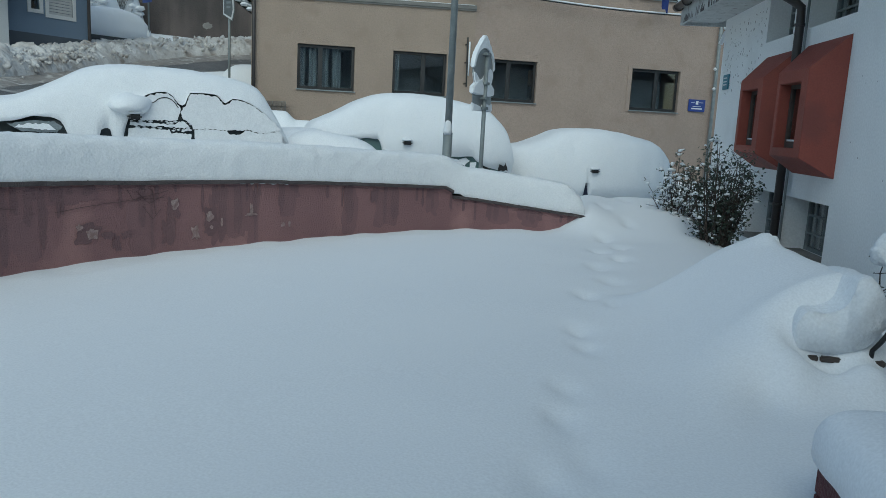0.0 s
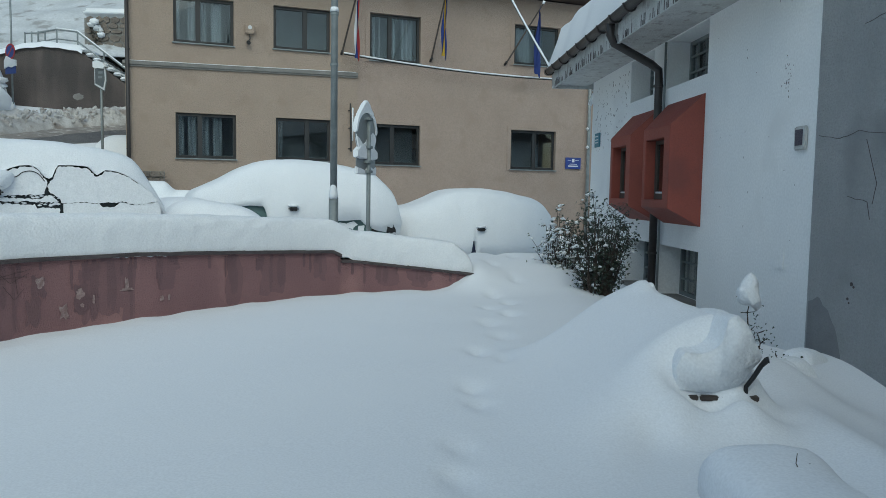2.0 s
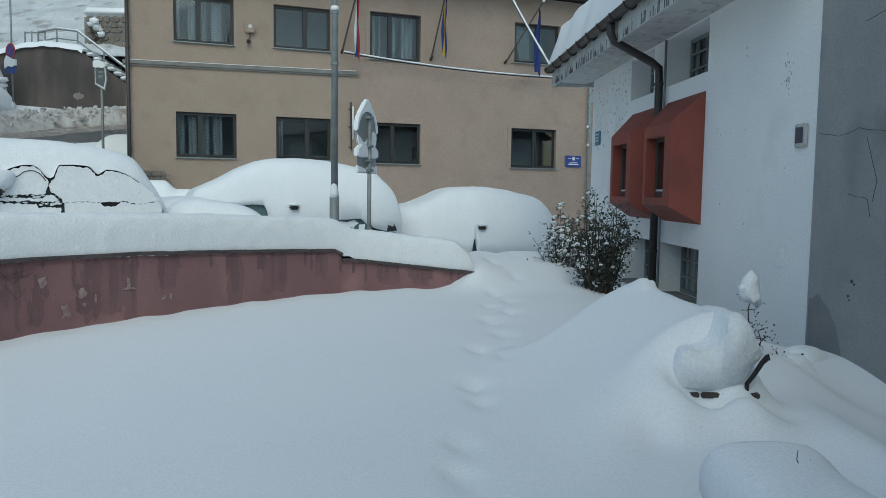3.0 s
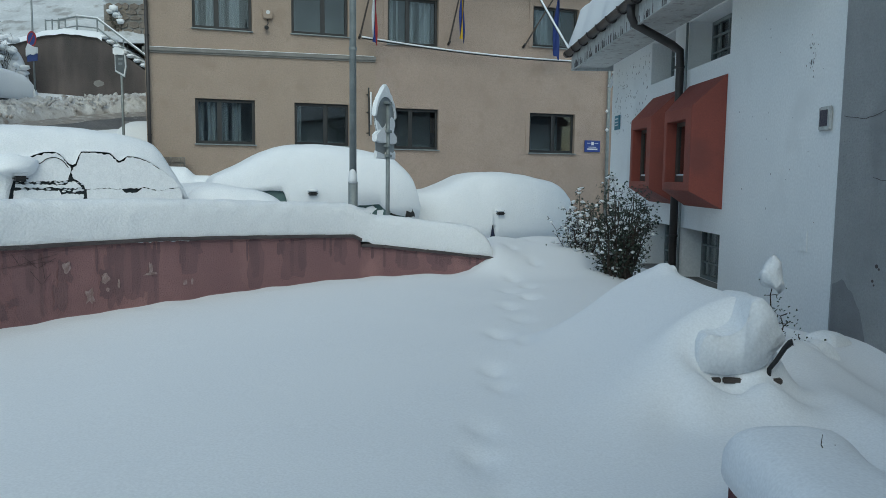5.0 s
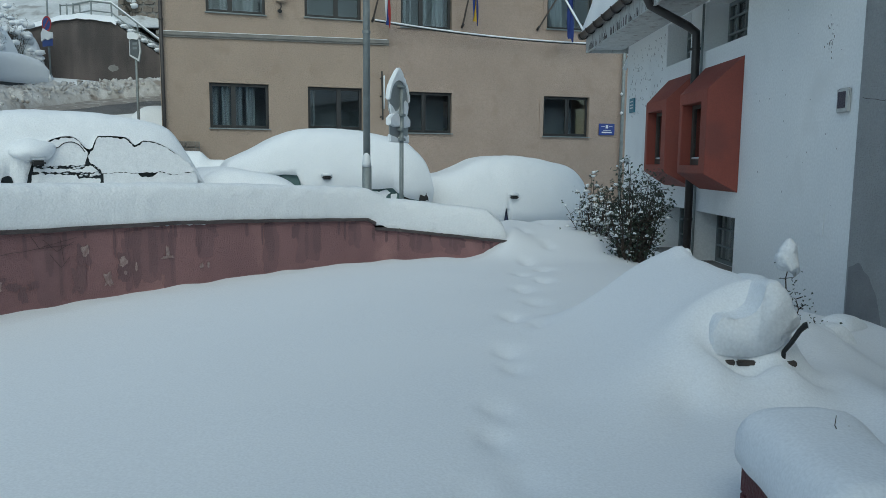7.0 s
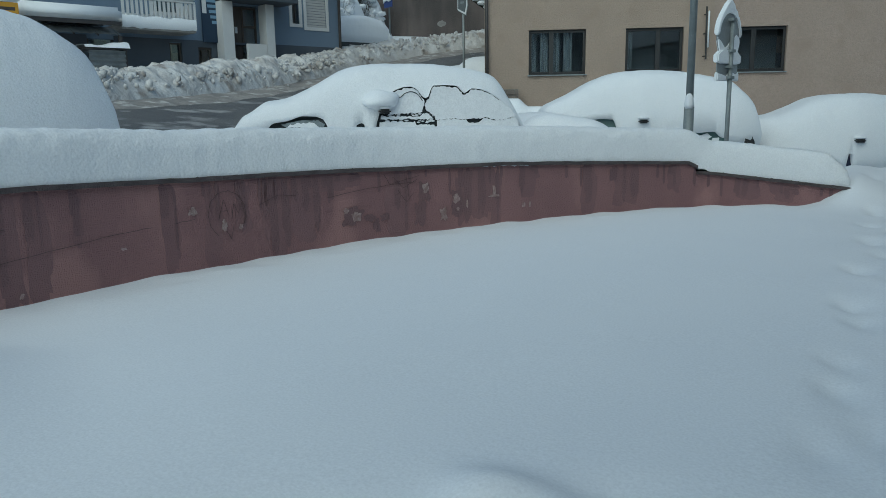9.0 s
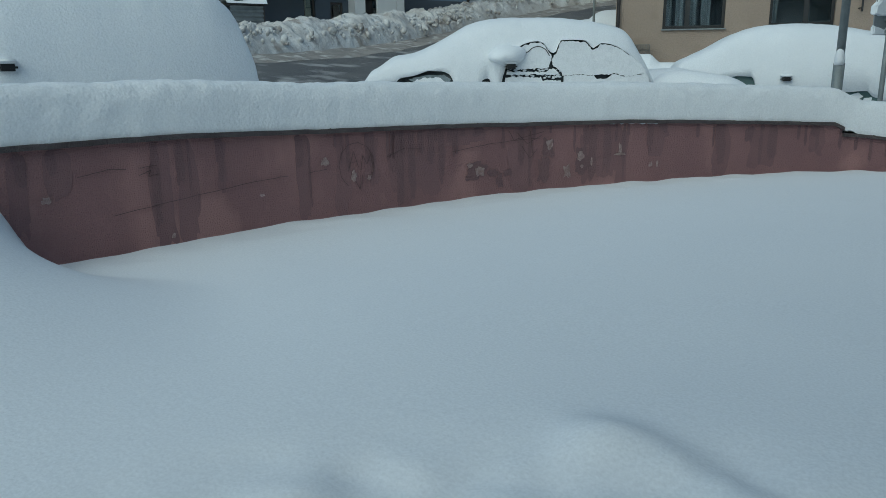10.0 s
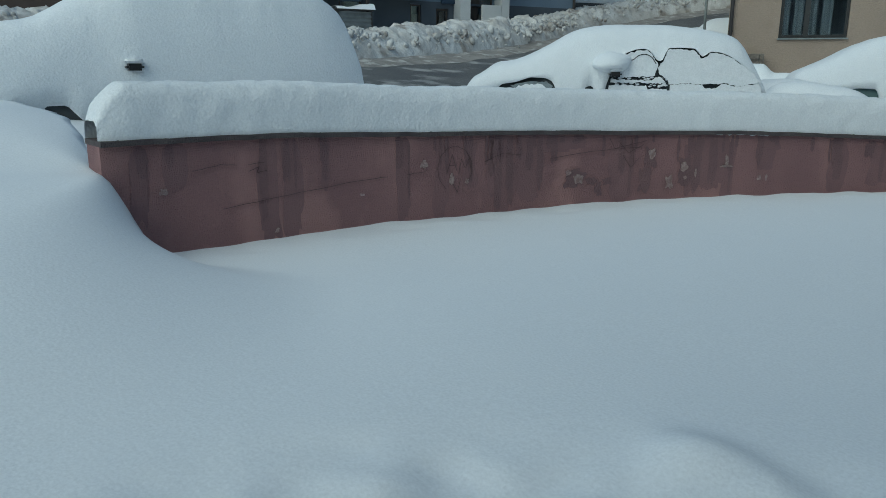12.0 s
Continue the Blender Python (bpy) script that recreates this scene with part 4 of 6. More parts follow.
# lightwell beside the house
well = thing("lightwell", HOUSE, "dark concrete lightwell edge along the white wall", "lightwell", kind="structure")
part("kerb", boxed(-4.6, -.4, -1.06, -.92, -.8, .42, bevel=.02), DARKCONC, well, "dark wet concrete kerb")
part("floor", boxed(-7, -.1, -.91, -.01, -.8, -.35), CONC, well)
cable("service_cable", HOUSE @ Vector((-7.9, -.75, 4.0)), (0.6, 20.0, 8.6), 0.1, 0.014, "thin pale cable running up from the eaves")
lampb = tagged(part("lamp_bracket", tube(bmesh.new(), [HOUSE @ Vector(p) for p in [(-7.62, .2, 3.58), (-7.75, .1, 3.52), (-7.85, .0, 3.38)]], .018, 8), STEEL), "small snowy bracket at the corner of the house", "bracket")
part("snow", tube(bmesh.new(), [HOUSE @ Vector(p) for p in [(-7.68, .1, 3.6), (-7.76, .06, 3.55), (-7.84, .0, 3.36)]], [.03, .045, .04], 8), SNOW_CAP, lampb, "clump of snow", True)

# ---- unseen walls added behind the camera, to shade the snow and close the place ----
tagged(part("unseen_shade_wall", boxed(-.2, 4.0, -3.5, -3.2, -.5, 7.0), WHITE), "unseen plain wall added to shade the near snow", "wall", kind="structure")
tagged(part("unseen_end_wall", boxed(-14, -.21, -11.3, -11.0, -.5, 4.0), WHITE), "unseen plain wall added to close the place", "wall", kind="structure")

# ---- lamp post and the road sign ----
lamp_post = thing("street_pole", Matrix.Translation((-1.55, 10.35, 0)), "grey painted steel street pole with snow clinging to it", "pole")
part("base_tube", tube(bmesh.new(), [(0, 0, -.2), (0, 0, 1.58)], .066, 14), STEEL, lamp_post, "thicker lower tube", True)
part("mast", tube(bmesh.new(), [(0, 0, 1.58), (0, 0, 7.5)], [.05, .04], 14), STEEL, lamp_post, smooth=True)
part("snow", tube(bmesh.new(), [(0, -.012, 1.56), (0, -.015, 1.62), (0, -.02, 1.72), (0, -.02, 1.80)], [.06, .062, .045, .01], 10), SNOW_CAP, lamp_post, "tongue of snow", True)
for z in (3.38, 4.06):
    part("collar", tube(bmesh.new(), [(0, 0, z - .02), (0, 0, z + .02)], .056, 14), STEEL, lamp_post)
part("snow", tube(bmesh.new(), [(0, -.01, 4.08), (0, -.01, 4.14)], [.062, .05], 10), SNOW_CAP, lamp_post, "snow on the collar", True)

sign = thing("road_sign", Matrix.Translation((-1.03, 9.98, 0)) @ Matrix.Rotation(radians(-108), 4, "Z"), "back of a round road sign and plate plastered with snow", "road sign")
part("post", tube(bmesh.new(), [(0, 0, -.1), (0, 0, 2.62)], .028, 12), STEEL, sign, smooth=True)
def disc(name, z, r, y, th, material, parent, label=""):
    bm = bmesh.new()
    tube(bm, [(0, y, z), (0, y + th, z)], r, 32)
    return part(name, bm, material, parent, label)
d = disc("disc", 2.43, .3, -.05, .012, SIGNBACK, sign, "grey back of the round sign")
part("rim", tube(bmesh.new(), [(.295 * math.cos(a), -.052, 2.43 + .295 * math.sin(a)) for a in np.linspace(0, math.tau, 33)], .014, 6), SIGNBACK, d)
part("plate", boxed(-.3, .3, -.05, -.038, 1.90, 2.13, bevel=.003), SIGNBACK, sign, "grey back of the lower plate")
for z in (2.62, 2.25, 2.06, 1.93):
    part("clamp", boxed(-.06, .06, -.052, .034, z - .018, z + .018, bevel=.004), STEEL, sign)
def sign_snow(outline, y0, y1, label):
    bm = prism(bmesh.new(), outline, (y0, y1))
    bmesh.ops.bevel(bm, geom=[e for e in bm.edges if abs(e.verts[0].co.y - e.verts[1].co.y) < 1e-5], offset=.012, segments=2, affect="EDGES")
    part("snow", bm, SNOW_CAP, sign, label)
hat = []
for k in range(41):
    a = math.pi * k / 40
    lift = .10 * math.exp(-((a - math.pi / 2) / .35) ** 2)
    hat.append((.33 * math.cos(a), 2.43 + (.335 + lift) * math.sin(a) + .01 * wob(k * .5, 2)))
hat += [(.29 * math.cos(a), 2.43 + .27 * math.sin(a) + .012 * wob(k, 8)) for k, a in enumerate(np.linspace(math.pi, 0, 25))]
sign_snow(hat, -.08, -.02, "peaked hood of snow")
low = [(.305 * math.cos(a), 2.43 + .305 * math.sin(a)) for a in np.linspace(math.pi * 1.03, math.pi * 1.97, 24)] + [(.24, 2.36), (.12, 2.27), (.03, 2.30), (-.06, 2.42), (-.14, 2.40), (-.2, 2.47), (-.27, 2.41)]
sign_snow(low, -.062, -.028, "snow clinging to the disc")
sign_snow([(-.33, 2.11), (-.33, 2.2), (-.2, 2.27), (0, 2.25), (.2, 2.27), (.33, 2.2), (.33, 2.11), (.2, 2.09), (0, 2.1), (-.2, 2.09)], -.08, -.01, "snow on the plate's top")
sign_snow([(-.31, 1.89), (-.31, 2.0), (-.2, 1.96), (-.05, 2.02), (.05, 1.93), (.2, 1.97), (.31, 1.99), (.31, 1.89)], -.065, -.02, "snow along the plate's foot")

# ---- parked cars under snow ----
def interp(knots, x):
    return float(np.interp(x, [k[0] for k in knots], [k[1] for k in knots]))

def rounded(knots, x, w=0.07):
    """The line through the knots, with its corners rounded off."""
    return sum(interp(knots, x + d * w) * g for d, g in ((-2, .1), (-1, .25), (0, .3), (1, .25), (2, .1)))

def car(place, angle, g, width, top, near, thick, paint, label, seed, mirror=None, puffed=False):
    """A car nose first along -x, its near side at y = 0. top: the snow's outline (x, z); near: the snow's lower edge on
    the near side; g: the street under it; heights are absolute."""
    m = Matrix.Translation((*place, g)) @ Matrix.Rotation(radians(angle), 4, "Z")
    c = thing("parked_car", m, label, "car", "cars parked along the street")
    x0, x1 = top[0][0], top[-1][0]
    xc, half = (x0 + x1) / 2, (x1 - x0) / 2
    top = [(x, z - g) for x, z in top]
    near = [(x, z - g) for x, z in near]
    def shrink(x):
        return 1 - 0.30 * abs((x - xc) / half) ** 5
    body = []
    for x in np.linspace(x0 + .12, x1 - .1, 44):
        zt = max(rounded(top, x, .1) - thick, 0.5)
        belt = min(0.98, zt - .03)
        k = shrink(x)
        yc, hw = width / 2, width / 2 * k
        ring = [(yc - hw + .06, .2), (yc - hw, .45), (yc - hw + .01, belt), (yc - hw + .05 + .22 * max(0, zt - belt), zt - .06), (yc - hw + .16 + .2 * max(0, zt - belt), zt)]
        ring = ring + [(2 * yc - y, z) for y, z in ring[::-1]]
        body.append([(x, y, z) for y, z in ring])
    grid_mesh("body", body, paint, c, smooth=True, closed=True)
    shell = []
    xs = np.linspace(x0, x1, 120)
    for x in xs:
        e = min(1, (x - x0) / .10, (x1 - x) / .10)
        zt = rounded(top, x, .06)
        zn = min(rounded(near, x, .012), zt - .01)
        zf = min(0.75, zt - .01)
        k = shrink(x)
        yc, hw = width / 2, (width / 2 + .09) * k
        puff = .07 * float(smooth01(-.5, .02, x)) if puffed else 0.0
        row = [(x, yc - hw + .13, zn + .012), (x, yc - hw + .05, zn)]
        for j in range(37):
            a = math.pi * j / 36
            cs, sn = math.cos(a), math.sin(a)
            low_ = min(0.72, zt - .01)
            z = low_ + (zt - low_) * abs(sn) ** 0.36
            if cs > 0:
                z = max(z, zn)
            lean = 0.26 * max(0, z - 0.95)
            y = yc - (hw - lean + puff * float(smooth01(.3, .75, cs))) * math.copysign(abs(cs) ** 0.36, cs)
            b = 0.012 * wob(x * 2.2, y * 2.2, z * 2.2 + seed) + 0.006 * wob(x * 9, y * 9, z * 9 + seed)
            row.append((x + .4 * b, y - b, z + b))
        row += [(x, yc + hw - .1, zf)]
        shell.append(row)
    grid_mesh("snow_cover", shell, SNOW_CAP, c, "thick smooth blanket of snow")
    for wx in (x0 + .75, x1 - .75):
        for wy, s in ((0.02, 1), (width - .2, 1)):
            w = part("wheel", tube(bmesh.new(), [(wx, wy, .3), (wx, wy + .18, .3)], .3, 20), RUBBER, c, "black tyre")
            part("rim", tube(bmesh.new(), [(wx, wy - .006, .3), (wx, wy + .186, .3)], .19, 16), STEEL, w)
    if mirror:
        mx, mz = mirror
        mm = part("mirror", boxed(mx - .08, mx + .09, -.24, -.02, mz - g - .04, mz - g + .03, bevel=.025), BLACK, c, "black door mirror")
        part("snow", boxed(mx - .09, mx + .1, -.25, -.01, mz - g + .031, mz - g + .075, bevel=.02), SNOW_CAP, mm, "snow on the mirror", True)
    return c

def plaster(car_ob, outline, g, label="patch of the snowy car side", y=-.012, th=.03, material=None):
    mx, mz = np.mean([p[0] for p in outline]), np.mean([p[1] for p in outline])
    outline = [(x + .006 * np.sign(x - mx), z + .004 * np.sign(z - mz)) for x, z in outline]
    bm = prism(bmesh.new(), [(x + .014 * wob(x * 60, z * 60) + .012 * wob(x * 19, z * 19, 5), z - g + .018 * wob(x * 57, z * 61, 3) + .014 * wob(x * 17, z * 19, 9)) for x, z in outline], (y - th, y))
    return part("side_patch", bm, material or SNOW_STUCK, car_ob, label)

def dense(outline, step=.025):
    out = []
    for (xa, za), (xb, zb) in zip(outline, outline[1:] + outline[:1]):
        n = max(1, int(math.hypot(xb - xa, zb - za) / step))
        out += [(xa + (xb - xa) * k / n, za + (zb - za) * k / n) for k in range(n)]
    return out

# the tall one nearest the wall's end
car((-7.74, 3.48), 76, .73, 1.78, [(-1.95, 1.3), (-1.8, 1.86), (-1.25, 2.06), (-.92, 2.11), (-.6, 2.30), (-.24, 2.50), (.3, 2.72), (.9, 2.80), (1.5, 2.76), (1.95, 2.66), (2.26, 2.45), (2.44, 2.31), (2.54, 2.15), (2.60, 1.8), (2.64, 1.2)],
    [(-2, 1.18), (-.98, 1.18), (-.92, 1.25), (-.73, 1.255), (-.67, 1.18), (-.6, 1.1), (2.8, 1.1)], .33, PAINT_DARK, "tall dark hatchback buried under a thick blanket of snow", 1.0, (-.1, 1.635), True)
# the dark hatchback with uncovered window edges
EDGE = [(-2.3, 1.2), (-1.75, 1.36), (-1.69, 1.43), (-1.48, 1.46), (-1.27, 1.53), (-1.05, 1.52), (-.95, 1.48), (-.88, 1.36), (-.86, 1.2), (-.5, 1.2), (-.48, 1.40), (-.35, 1.43), (-.32, 1.2), (-.2, 1.2), (-.17, 1.45), (-.1, 1.62), (-.01, 1.80), (.12, 1.89), (.24, 1.93), (.37, 1.94), (.45, 1.9), (.52, 1.80), (.57, 1.76), (.63, 1.78), (.65, 1.86), (.68, 1.95), (.88, 1.955), (1.07, 1.945), (1.18, 1.82), (1.29, 1.905), (1.44, 1.89), (1.57, 1.845), (1.75, 1.735), (1.89, 1.635), (1.98, 1.55), (2.05, 1.4), (2.2, 1.2)]
c1 = car((-5.79, 9.70), 38, .60, 1.72, [(-2.27, 1.2), (-2.24, 1.44), (-2.14, 1.54), (-1.99, 1.58), (-1.83, 1.73), (-1.68, 1.78), (-1.55, 1.77), (-1.33, 1.84), (-1.03, 1.99), (-.68, 2.19), (-.42, 2.27), (-.07, 2.30), (.37, 2.31), (.81, 2.29), (1.26, 2.24), (1.53, 2.19), (1.72, 2.13), (1.82, 2.06), (1.89, 1.95), (1.94, 1.80), (2.12, 1.55), (2.2, 1.2)],
         EDGE, .27, PAINT_DARK, "dark hatchback with heavy snow on its roof and snow-plastered windows", 5.0, (-.06, 1.585))
G1 = .60
plaster(c1, dense([(-.02, 1.545), (.0, 1.76), (.06, 1.825), (.15, 1.875), (.25, 1.905), (.38, 1.912), (.455, 1.865), (.53, 1.76), (.555, 1.71), (.515, 1.56), (.46, 1.55)]), G1)
plaster(c1, dense([(.60, 1.58), (.575, 1.66), (.60, 1.735), (.645, 1.76), (.675, 1.85), (.70, 1.925), (.88, 1.93), (1.06, 1.92), (1.17, 1.795), (1.21, 1.80), (1.29, 1.88), (1.44, 1.865), (1.56, 1.82), (1.74, 1.71), (1.88, 1.61), (1.97, 1.52), (2.03, 1.48), (1.85, 1.45), (1.67, 1.43), (1.5, 1.475), (1.42, 1.46), (1.2, 1.45), (.95, 1.46), (.74, 1.45), (.72, 1.50)]), G1)
plaster(c1, dense([(.76, 1.2), (.76, 1.43), (.95, 1.445), (1.2, 1.435), (1.27, 1.38), (1.40, 1.385), (1.47, 1.455), (1.66, 1.415), (1.98, 1.45), (2.04, 1.33), (1.95, 1.15)]), G1)
plaster(c1, dense([(-.10, 1.465), (-.09, 1.505), (.1, 1.50), (.48, 1.497), (.52, 1.52), (.60, 1.53), (.68, 1.475), (.6, 1.46), (.3, 1.468)]), G1)
plaster(c1, dense([(-.14, 1.2), (-.12, 1.425), (.0, 1.43), (.2, 1.42), (.4, 1.415), (.42, 1.37), (.55, 1.375), (.7, 1.37), (.7, 1.2)]), G1)
plaster(c1, dense([(-1.55, 1.41), (-1.25, 1.47), (-1.02, 1.46), (-.94, 1.40), (-1.0, 1.33), (-1.4, 1.33)]), G1, "snowy headlamp lens", material=LAMP)
plaster(c1, dense([(-1.5, 1.38), (-1.3, 1.43), (-1.12, 1.43), (-1.0, 1.36)]), G1, y=-.043, th=.012)
bm = bmesh.new()
rnd = random.Random(21)
for _ in range(46):
    x, z = rnd.uniform(-.12, .7), rnd.choice([rnd.gauss(1.445, .012), rnd.gauss(1.40, .03), rnd.gauss(1.53, .012)])
    r = rnd.uniform(.008, .024)
    bmesh.ops.create_icosphere(bm, subdivisions=1, radius=r, matrix=Matrix.Translation((x, -.02, z - G1)) @ Matrix.Diagonal((1.5, .6, .7, 1)))
part("snow_specks", bm, SNOW_STUCK, c1, "specks of snow on the dark door", True)["kind"] = "stuff"
part("seal", tube(bmesh.new(), [(x, -.046, z - G1) for x, z in spline([(.05, 1.74), (.1, 1.765), (.2, 1.785), (.27, 1.84), (.37, 1.862), (.45, 1.83), (.53, 1.73)], 30)], .006, 5), RUBBER, c1, "thin dark window seal")
bm = bmesh.new()
bmesh.ops.create_icosphere(bm, subdivisions=4, radius=1, matrix=Matrix.Translation((-.10, -.04, 1.745 - G1)) @ Matrix.Diagonal((.26, .24, .15, 1)))
for v in bm.verts:
    v.co += Vector((1, 1, 1)) * .05 * wob(v.co.x, v.co.y, v.co.z, 4)
part("snow", bm, SNOW_CAP, c1, "lump of snow over the mirror", True)
# the green one
c2 = car((-2.86, 14.18), 24, .35, 1.7, [(-2.05, .8), (-2.0, 1.3), (-1.86, 1.62), (-1.55, 1.75), (-1.24, 1.90), (-.93, 2.08), (-.66, 2.19), (-.39, 2.25), (.05, 2.27), (.5, 2.25), (.96, 2.20), (1.43, 2.11), (1.68, 2.04), (1.82, 1.92), (1.99, 1.75), (2.13, 1.55), (2.18, 1.28), (2.2, .8)],
         [(-2.4, .8), (-1.76, 1.2), (-1.42, 1.40), (-1.01, 1.35), (-.86, 1.37), (-.6, 1.36), (-.52, 1.14), (-.5, .95), (.5, .95), (.7, 1.0), (.76, 1.09), (1.27, 1.11), (1.36, 1.0), (1.6, .9), (2.1, .8)], .3, PAINT_GREEN, "green hatchback buried under deep snow", 9.0, (-.08, 1.32), True)
part("door_panel", boxed(.60, 1.5, -.03, -.02, .35, .80, bevel=.004), PAINT_GREEN, c2, "bare green door panel")
plaster(c2, dense([(.86, 1.0), (.84, 1.06), (.98, 1.03), (1.12, 1.07), (1.2, 1.02), (1.1, .93), (.98, .96)]), .35, y=-.035)
plaster(c2, dense([(1.22, .85), (1.24, .98), (1.33, 1.0), (1.34, .86)]), .35, y=-.035)
# black patch for the bare bumper showing between the snow
plaster(c2, dense([(1.82, .85), (1.84, .98), (1.92, .93), (1.96, 1.0), (2.0, .86)]), .35, material=BLACK, y=-.04)
# the navy one
c3 = car((.78, 16.48), 20, -.1, 1.68, [(-2.15, .5), (-2.05, 1.2), (-1.82, 1.34), (-1.4, 1.39), (-1.07, 1.52), (-.67, 1.71), (-.4, 1.76), (.14, 1.78), (.71, 1.73), (1.28, 1.61), (1.56, 1.53), (1.72, 1.39), (1.83, 1.18), (1.91, .95), (1.96, .41), (1.98, .2)],
         [(-2.2, .3), (-.24, .3), (-.22, .62), (-.19, .66), (-.15, .58), (-.13, .3), (1.9, .3)], .3, PAINT_BLUE, "navy hatchback buried under deep snow", 13.0, (-.07, .88), True)

# the snow heaped between the parked cars
def mound(place, angle, L, W, H, z0, seed, label, name="snow_mound", flat=.6, fall=0.0):
    m = Matrix.Translation((*place, z0)) @ Matrix.Rotation(radians(angle), 4, "Z")
    pts = []
    for u in np.linspace(-1, 1, 40):
        row = []
        for v in np.linspace(-1, 1, 24):
            h = max(0, (1 - abs(u) ** 3)) ** flat * max(0, (1 - abs(v) ** 3)) ** flat
            x, y = u * L / 2, v * W / 2
            row.append(m @ Vector((x, y, H * (1 - fall * (u + 1) / 2) * h + .03 * wob(x * 1.5, y * 1.5, seed) * (h > 0) - .08)))
        pts.append(row)
    return tagged(grid_mesh(name, pts, SNOW_CAP), label, "snow", kind="stuff")
mound((-4.35, 12.15), 30, 2.0, 1.5, 1.10, .5, 3.0, "rounded heap of snow between two parked cars")
mound((-3.72, 12.05), 17, 1.95, 1.1, 1.27, .4, 6.0, "long sloping heap of snow beside the green car", flat=.3, fall=.2)
mound((-9.4, 21.6), 20, 2.5, 2.2, 1.05, 2.1, 8.0, "heap of shovelled snow at the corner of the beige building", flat=1.5, fall=-.15)

# masonry parapet behind the parked cars, stepping down under snow
steps = thing("step_wall", Matrix.Translation((-7.55, 17.0, .6)) @ Matrix.Rotation(radians(20.5), 4, "Z"), "stepped stone parapet capped with snow before the beige building", "wall")
part("core", boxed(-.4, 1.05, .9, 1.2, -.8, 1.46), CONC, steps, "grey mortar core")
rnd = random.Random(2)
for row in range(5):
    x = -.4 - .1 * (row % 2)
    while x < 1.0:
        w = rnd.uniform(.2, .34)
        part("stone", boxed(max(x, -.4), min(x + w - .015, 1.04), .86, .93, .72 + .15 * row, .855 + .15 * row, bevel=.012), STONE, steps)
        x += w
pts = []
for x in np.linspace(-1.2, 4.2, 90):
    zt = 1.42
    for x0, dz in ((.55, .20), (1.15, .20), (1.85, .22), (2.7, .25)):
        zt -= dz * float(smooth01(x0 - .12, x0 + .16, x))
    pts.append([(x, -.5 + 1.1 * v, -.6 + (zt + .6) * max(0, 1 - abs(2 * v - 1) ** 3.5) ** .5 + .02 * wob(x * 2, v * 2, 5)) for v in np.linspace(0, 1, 21)])
grid_mesh("snow", pts, SNOW_CAP, steps, "stepped cushion of snow")

# ---- bench, planter, shrubs ----
bench = thing("park_bench", Matrix.Translation((1.45, 3.9, .2)), "black iron and timber bench buried in a thick block of snow", "bench")
for k in range(4):
    part("slat", boxed(-.2 + .105 * k, -.105 + .105 * k, 0, 1.7, .42, .45, bevel=.006), WOODDARK, bench)
for y in (.04, 1.62):
    leg = part("leg", tube(bmesh.new(), [(-.2, y, .41), (-.2, y, .2), (-.24, y, 0)], .02, 8), BENCHMETAL, bench)
    part("leg", tube(bmesh.new(), [(.225, y - .09, .655), (.215, y - .085, .652), (.195, y - .07, .62), (.165, y - .05, .55), (.14, y - .03, .50), (.15, y, .40), (.15, y, .2), (.18, y, 0)], [.019, .016, .013, .012, .012, .012, .012, .012], 8), BENCHMETAL, bench)
    part("crossbar", tube(bmesh.new(), [(-.2, y, .435), (.16, y, .435)], .012, 8), BENCHMETAL, bench)
STATIONS = [   # y, then the profile of the snow (x, z), from its left foot over the buried backrest to its right foot
    (3.93, [(1.23, .67), (1.215, .80), (1.25, .865), (1.36, .872), (1.43, .905), (1.465, .98), (1.49, 1.06), (1.535, 1.075), (1.59, 1.03), (1.64, .93), (1.665, .85), (1.62, .79), (1.565, .71), (1.42, .665)]),
    (4.12, [(1.24, .64), (1.23, .79), (1.26, .87), (1.33, .90), (1.40, .945), (1.45, 1.01), (1.49, 1.055), (1.54, 1.06), (1.60, 1.02), (1.65, .93), (1.67, .84), (1.65, .76), (1.58, .67), (1.42, .64)]),
    (4.36, [(1.32, .60), (1.31, .74), (1.33, .84), (1.37, .92), (1.41, .975), (1.45, 1.01), (1.49, 1.04), (1.535, 1.045), (1.59, 1.01), (1.64, .92), (1.66, .83), (1.65, .72), (1.59, .62), (1.46, .60)]),
    (4.62, [(1.40, .56), (1.40, .66), (1.41, .76), (1.43, .84), (1.45, .90), (1.47, .93), (1.50, .95), (1.53, .95), (1.56, .92), (1.59, .85), (1.60, .76), (1.59, .66), (1.56, .58), (1.48, .56)])]
def bench_snow():
    """The block of snow that has kept the bench's form: low over the seat, high over the back."""
    rings = [spline(p + p[:1], 61)[:-1] for _, p in STATIONS]
    ys = [y for y, _ in STATIONS]
    pts = []
    for y in np.r_[3.905, 3.912, 3.925, np.linspace(3.94, 4.62, 50)]:
        i = min(max(int(np.searchsorted(ys, y, "right")) - 1, 0), len(ys) - 2)
        u = float(np.clip((y - ys[i]) / (ys[i + 1] - ys[i]), 0, 1))
        ring = rings[i] * (1 - u) + rings[i + 1] * u
        mid = ring.mean(0)
        ring = mid + (ring - mid) * (1 - max(0, 3.94 - y) * 1.3)
        row = []
        for x, z in ring:
            n = .010 * wob(x * 6, y * 4, z * 6) + .004 * wob(x * 28, y * 28, z * 28)
            row.append((x + n, y - n, z + n))
        pts.append(row)
    return tagged(grid_mesh("snow_block", pts, SNOW_CAP, closed=True), "thick rough-fronted block of snow lying on the bench", "snow")
bench_snow()
